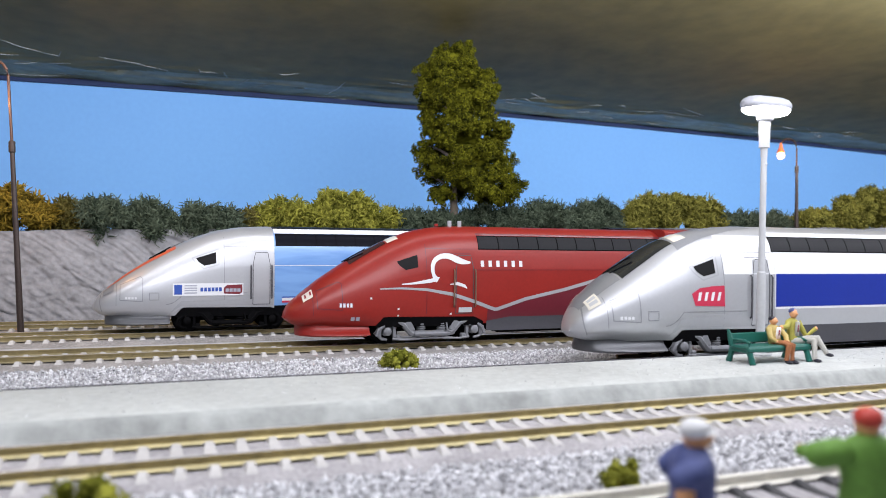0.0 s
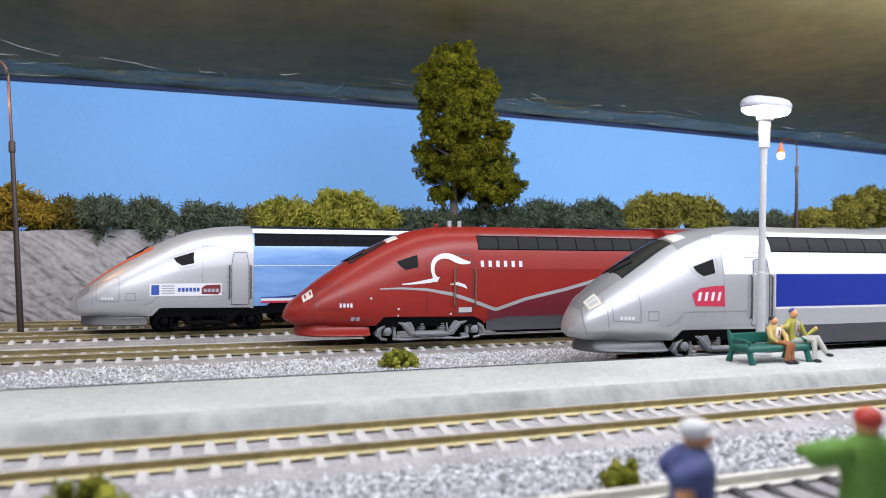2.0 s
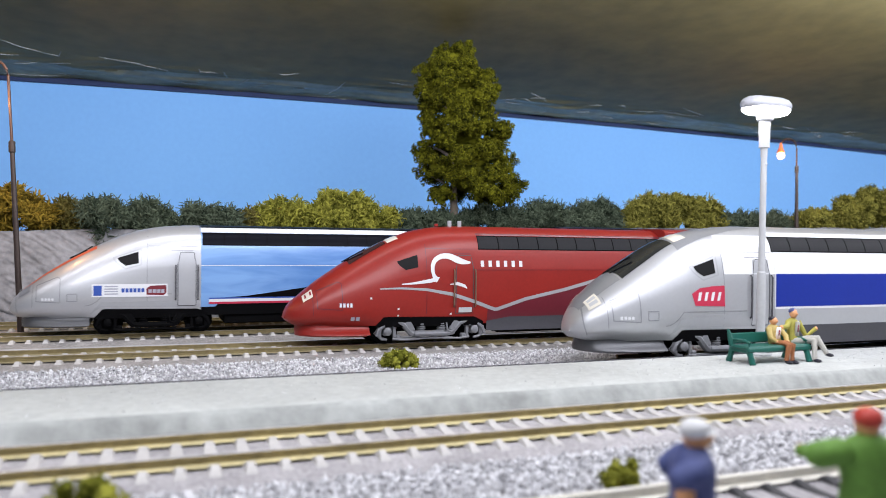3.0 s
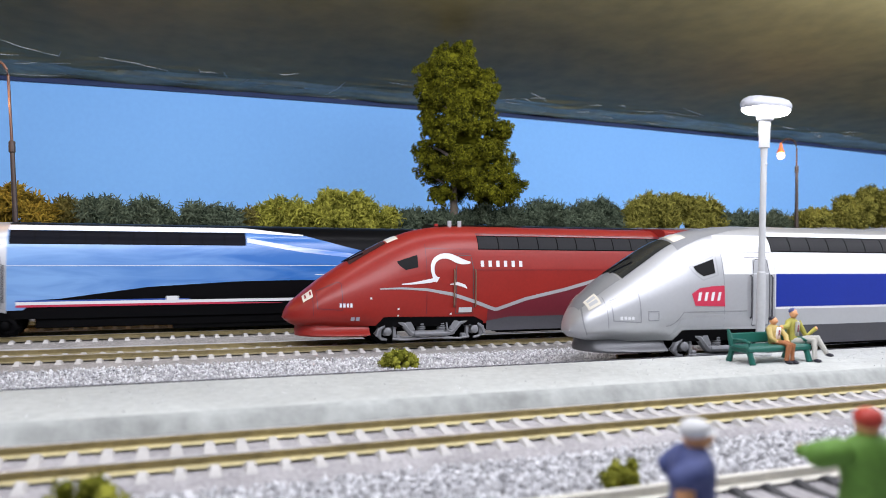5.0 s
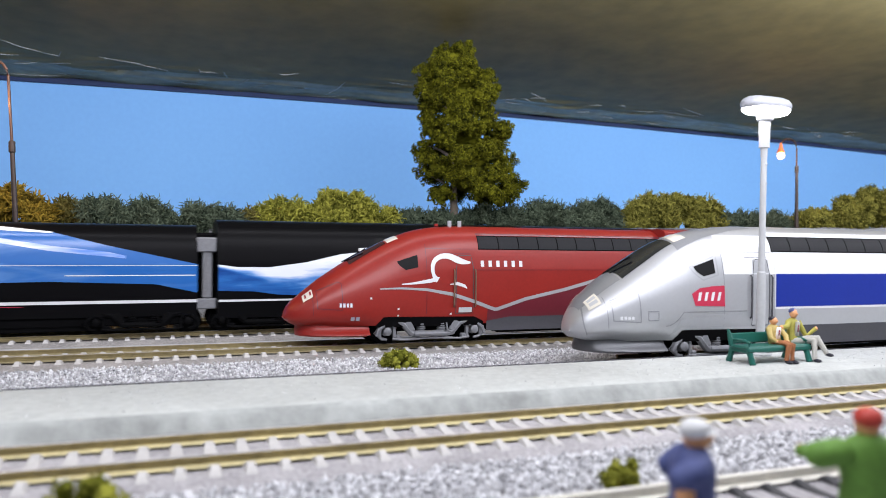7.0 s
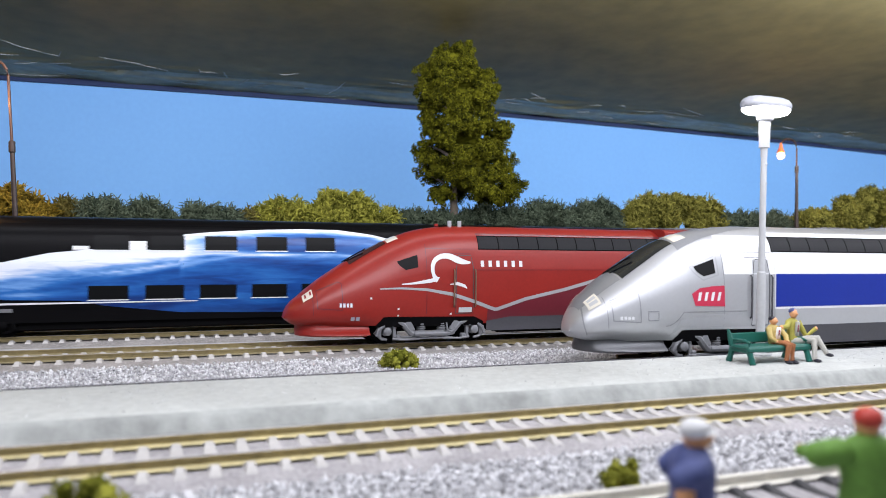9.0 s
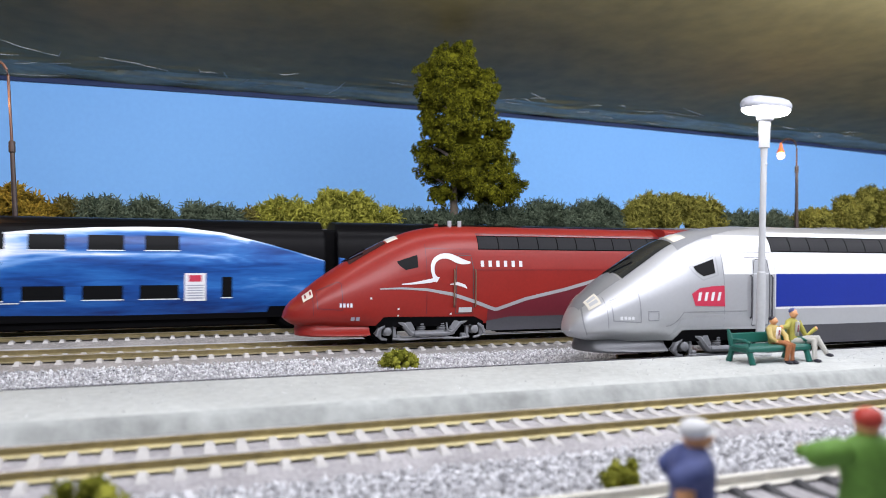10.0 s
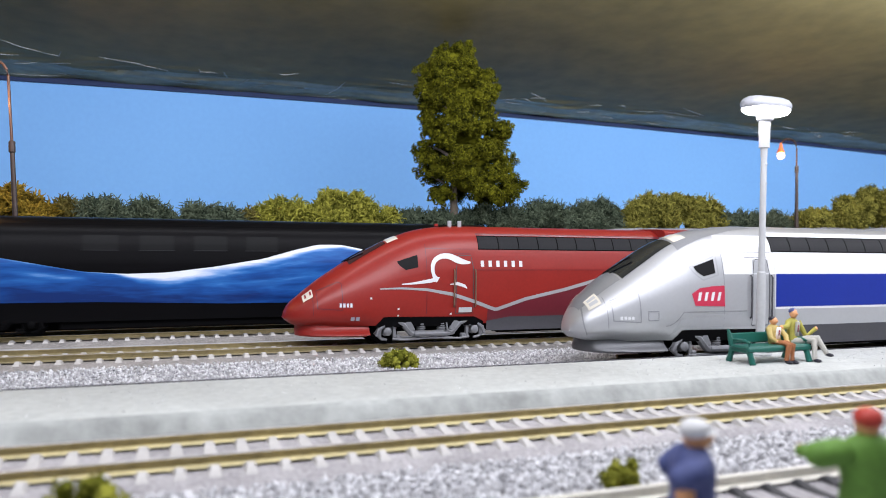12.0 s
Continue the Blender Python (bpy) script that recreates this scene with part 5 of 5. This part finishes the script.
def arc_lamp(label, x, y, z, top, side, lean, ht=10.0):
    """A bronze street lamp with a curved arm, lit."""
    t = tagged(thing("street_lamp", x, y, z), label, "lamp", "curved street lamps")
    mid = top * 0.72
    part("post", Geo().tube([(0, 0, 0), (lean * 0.35, 0, mid * 0.5), (lean * 0.7, 0, mid)], [1.45, 1.2, 0.95], 12), M_POSTDARK, t)
    part("collar", Geo().tube([(lean * 0.7, 0, mid - 1.5), (lean * 0.7, 0, mid - 1), (lean * 0.72, 0, mid + 3.5), (lean * 0.72, 0, mid + 4)], [1.0, 1.4, 1.4, 0.8], 12), M_POSTDARK, t)
    pts = [(lean * 0.72, 0, mid + 3), (lean, 0, top)]
    for k in range(1, 9):
        a = math.pi * k / 9
        pts.append((lean + side * ht * (1 - math.cos(a)), 0, top + ht * 0.9 * math.sin(a)))
    part("arm", Geo().tube(pts, 0.62, 8), M_ARM, t, "copper curved arm")
    ex, ez = pts[-1][0], pts[-1][2]
    part("hood", Geo().tube([(ex, 0, ez + 1), (ex, 0, ez - 3), (ex, 0, ez - 6)], [0.8, 1.6, 3.0], 14), M_LAMPRED, t, "orange-red lamp hood")
    part("bulb", Geo().ball((ex, 0, ez - 8.2), (2.6, 2.6, 2.8), 14, 9), M_LAMPWARM, t, "lit warm bulb")
    return t


arc_lamp("dark bronze street lamp with lit warm bulb behind the trains", 453, 437, bank_top(453) - 0.3, 60, -1, -0.6, 8.0)
arc_lamp("dark bronze street lamp with curved arm between the tracks", -55.2, 385, Z_GROUND, 117.0, -1, -6.2, 9.0)

# ---- bench and figures ----
b = tagged(thing("park_bench", 183.8, 188.5, PZ, 2.0), "dark green moulded park bench on the platform", "bench")
part("seat", Geo().box((0, -1.6, 5.0), (26.4, 7.4, 1.2), ch=0.4).box((0, -5.0, 4.5), (26.4, 0.9, 1.5), ch=0.3), M_BENCH, b)
part("backrest", Geo().box((0, 3.2, 7.3), (25.8, 0.9, 3.4), ch=0.35, rot=Matrix.Rotation(-0.16, 3, "X")), M_BENCH, b)
for x in (-11.9, 11.9):
    for y0, y1 in ((-5.8, -4.0), (4.2, 2.4)):
        part("leg", Geo().tube([(x, y0, 0), (x, (y0 + y1) / 2, 2.6), (x, y1, 4.8)], [1.0, 0.85, 1.1], 8), M_BENCH, b)
    part("leg_brace", Geo().box((x, -0.8, 4.0), (1.6, 7.0, 1.2), ch=0.4), M_BENCH, b)
    part("armrest", Geo().tube([(x, 2.6, 5.0), (x * 1.03, 3.3, 7.6), (x * 1.06, 3.9, 10.2)], [1.0, 0.9, 0.4], 8).tube([(x, -4.2, 5.2), (x, -4.4, 6.6), (x, -2.5, 7.2), (x, 2.8, 7.0)], 0.5, 8), M_BENCH, b)

F_SKIN = mat("figure_skin", (0.72, 0.36, 0.17), 0.6)
F_TAN = mat("figure_tan_coat", (0.50, 0.38, 0.13), 0.7, var=0.15)
F_BROWN = mat("figure_brown_trousers", (0.32, 0.12, 0.045), 0.7, var=0.15)
F_GREY = mat("figure_grey_suit", (0.42, 0.41, 0.37), 0.7, var=0.12)
F_OLIVE = mat("figure_olive_coat", (0.36, 0.33, 0.06), 0.7, var=0.15)
F_BLACK = mat("figure_dark", (0.02, 0.02, 0.03), 0.5)
F_NAVY = mat("figure_navy_jacket", (0.075, 0.095, 0.25), 0.7, var=0.25)
F_GREEN = mat("figure_green_jacket", (0.15, 0.32, 0.05), 0.7, var=0.2)
F_RED = mat("figure_red_cap", (0.62, 0.06, 0.04), 0.5)
F_WHITE = mat("figure_white", (0.9, 0.9, 0.9), 0.5)
F_ORANGE = mat("figure_orange", (0.75, 0.25, 0.03), 0.6)
F_MAROON = mat("figure_tie", (0.25, 0.03, 0.04), 0.6)


def seated(label, x, y, coat, trousers, hat, lean, legs, shirt, arm, tall):
    """A small painted seated figure, one mesh. Materials: skin, coat, trousers, hat, shoe, shirt, tie."""
    g = Geo()
    seat = 5.6
    tx = lean
    g.rings([[(tx * (z - seat) / 7 + w * math.cos(a), 0.5 + d * math.sin(a) + 0.12 * (z - seat), z) for a in [2 * math.pi * k / 12 for k in range(12)]] for z, w, d in ((seat - 0.6, 2.2, 1.7), (seat + 0.8, 2.3, 1.8), (seat + 3, 2.1, 1.5), (seat + 5.2, 2.4, 1.45), (seat + 6.4, 1.9, 1.2), (seat + 7.0, 0.9, 0.8))], 1)
    g.box((tx * 0.55, -0.85, seat + 4.0), (1.5, 0.7, 4.2), 5, rot=Matrix.Rotation(0.12, 3, "X"))
    g.box((tx * 0.6, -1.25, seat + 4.4), (0.45, 0.2, 2.6), 6)
    hx, hz = tx * 1.25, seat + 8.3
    g.ball((hx, 0.9, hz), (1.15, 1.3, 1.5), 12, 9, 0)
    g.ball((hx - 0.05, 1.25, hz + 0.7), (1.22, 1.3, 0.95), 12, 6, 3)
    g.ball((hx + 0.15, -0.45, hz - 0.1), (0.3, 0.4, 0.35), 6, 5, 0)
    for s, (kx, kz, fx, fy, fz) in zip((-1, 1), legs):
        g.tube([(s * 1.0, 0.2, seat), (kx * 0.6, -3.2, (seat + kz) / 2 + 0.3), (kx, -5.6, kz), (fx, fy, fz + 0.9)], [1.25, 1.2, 1.05, 0.75], 9, 2)
        g.ball((fx + 0.2, fy - 0.8, fz + 0.55), (0.8, 1.6, 0.6), 9, 6, 4)
    for s, (ex, ey, ez, px, py, pz) in zip((-1, 1), arm):
        g.tube([(tx + s * 2.1, 0.9, seat + 5.9), (ex, ey, ez), (px, py, pz)], [0.95, 0.85, 0.65], 9, 1)
        g.ball((px, py, pz), (0.65, 0.75, 0.6), 8, 6, 0)
    g.v = [(a, b_, c if c < seat else seat + (c - seat) * tall) for a, b_, c in g.v]
    ob = part("seated_figure", g, [F_SKIN, coat, trousers, hat, F_BLACK, shirt, F_MAROON], smooth=60, at=mm(x, y, PZ, 2.0))
    return tagged(ob, label, "figurine", "painted figurines")


seated("painted figurine in tan coat and brown trousers sitting on the bench", 186.6, 187.6, F_TAN, F_BROWN, F_BLACK, -0.3,
       ((-0.6, 5.7, -1.6, -5.6, 0.0), (0.9, 5.8, 0.4, -6.0, 0.0)), F_WHITE, ((-3.2, -0.6, 8.0, -2.2, -2.0, 6.6), (2.6, -1.2, 8.6, 1.6, -2.8, 6.8)), 0.87)
seated("figurine in olive coat and grey suit sitting cross-legged on bench", 195.2, 188.6, F_OLIVE, F_GREY, F_NAVY, 0.3,
       ((2.4, 6.6, 1.6, -6.6, 0.0), (3.6, 7.2, 5.6, -7.6, 1.8)), F_GREY, ((-3.6, -0.2, 10.2, -6.4, -0.6, 10.2), (3.8, -1.2, 7.4, 6.6, -2.4, 9.6)), 1.12)


def standing(label, x, y, rz, jacket, trousers, hat, brim, arms, hgt=1.0, fat=1.0, bare=False, girth=1.0):
    """A small painted standing figure, one mesh, about 22 mm tall."""
    g = Geo()
    for s in (-1, 1):
        g.tube([(s * 1.3, 0, 0.8), (s * 1.25, -0.1, 5.0), (s * 1.0, 0, 10.4)], [1.0, 1.25, 1.5], 10, 2)
        g.ball((s * 1.4, -0.7, 0.6), (0.9, 1.9, 0.65), 9, 6, 4)
    g.rings([[(w * girth * math.cos(a), d * girth * math.sin(a), z) for a in [2 * math.pi * k / 16 for k in range(16)]] for z, w, d in ((9.0, 2.3, 1.7), (10.2, 2.6, 1.9), (12.5, 2.4, 1.7), (14.6, 2.75, 1.75), (16.2, 2.9, 1.6), (17.2, 2.2, 1.3), (17.9, 1.0, 0.95))], 1)
    g.tube([(0, 0, 17.0), (0, -0.2, 18.0)], 0.9, 9, 0)
    g.ball((0, -0.4, 18.9), (1.2, 1.4, 1.6), 14, 10, 0)
    g.ball((0, -0.2, 19.8), (1.5, 1.65, 1.3), 14, 8, 3)
    if brim:
        g.ball((0, -0.9, 19.5), (1.45, 1.5, 0.25), 14, 6, 3)
        g.ball((0, -1.75, 18.8), (0.3, 0.4, 0.35), 7, 5, 0)
    for s, (e, h) in zip((-1, 1), arms):
        g.tube([(s * 2.3, 0, 16.7), (s * 2.9, 0, 16.0), e], [1.1, 1.3 * girth, 1.25 * girth], 10, 1)
        g.ball(e, (1.25 * girth,) * 3, 10, 7, 1)
        g.tube([e, h], [1.0, 0.8], 10, 0 if bare else 1)
        g.ball(h, (0.75, 0.8, 0.85), 9, 7, 0)
    g.v = [(a * hgt * fat, b_ * hgt * fat, c * hgt) for a, b_, c in g.v]
    ob = part("standing_figure", g, [F_SKIN, jacket, trousers, hat, F_BLACK], smooth=60, at=mm(x, y, Z_GROUND, rz))
    return tagged(ob, label, "figurine", "painted figurines")


standing("painted figurine in navy shirt and white cap standing beside the track", 60.2, 73.3, 62, F_NAVY, F_NAVY, F_WHITE, True,
         (((-3.3, 1.4, 15.2), (-4.8, 1.4, 11.4)), ((3.6, 1.2, 14.6), (3.2, 0.4, 12.0))), 1.05, 1.16, bare=True, girth=1.25)
standing("painted figurine in green jacket and red cap with elbow out", 84.4, 69.5, 165, F_GREEN, F_ORANGE, F_RED, False,
         (((-4.6, 0.5, 13.4), (-3.6, -1.6, 11.0)), ((5.6, -0.2, 15.6), (5.0, -4.6, 14.8))), 1.07, 1.08, girth=1.25)


def motions():
    """The moving train stands, then starts and gathers speed toward its nose."""
    way = [(0.0, 0.0), (0.8, 0.0), (1.5, 0.0), (1.6, -1.2), (1.8, -5.2), (2.0, -9.3), (2.5, -19.5), (3.0, -31.8), (3.5, -46.5), (4.0, -63.6), (4.5, -84.0), (5.0, -106.5), (5.5, -129.9), (6.0, -153.6), (6.5, -180.4),
           (7.0, -210.3), (7.5, -239.8), (8.0, -270.2), (8.5, -300.8), (9.0, -332.2), (9.5, -364.8), (10.0, -401.0), (10.5, -435.2), (11.0, -470.6), (11.5, -508.0), (12.0, -543.0)]
    c, s, k = math.cos(radians(RZ1)), math.sin(radians(RZ1)), math.sin(radians(-RY1))
    for ob in (power, c1, c2):
        walk(ob, [(t, mm(X1 + d * c, Y1 + d * s, d * k, RZ1, 0, RY1)) for t, d in way])


motions()
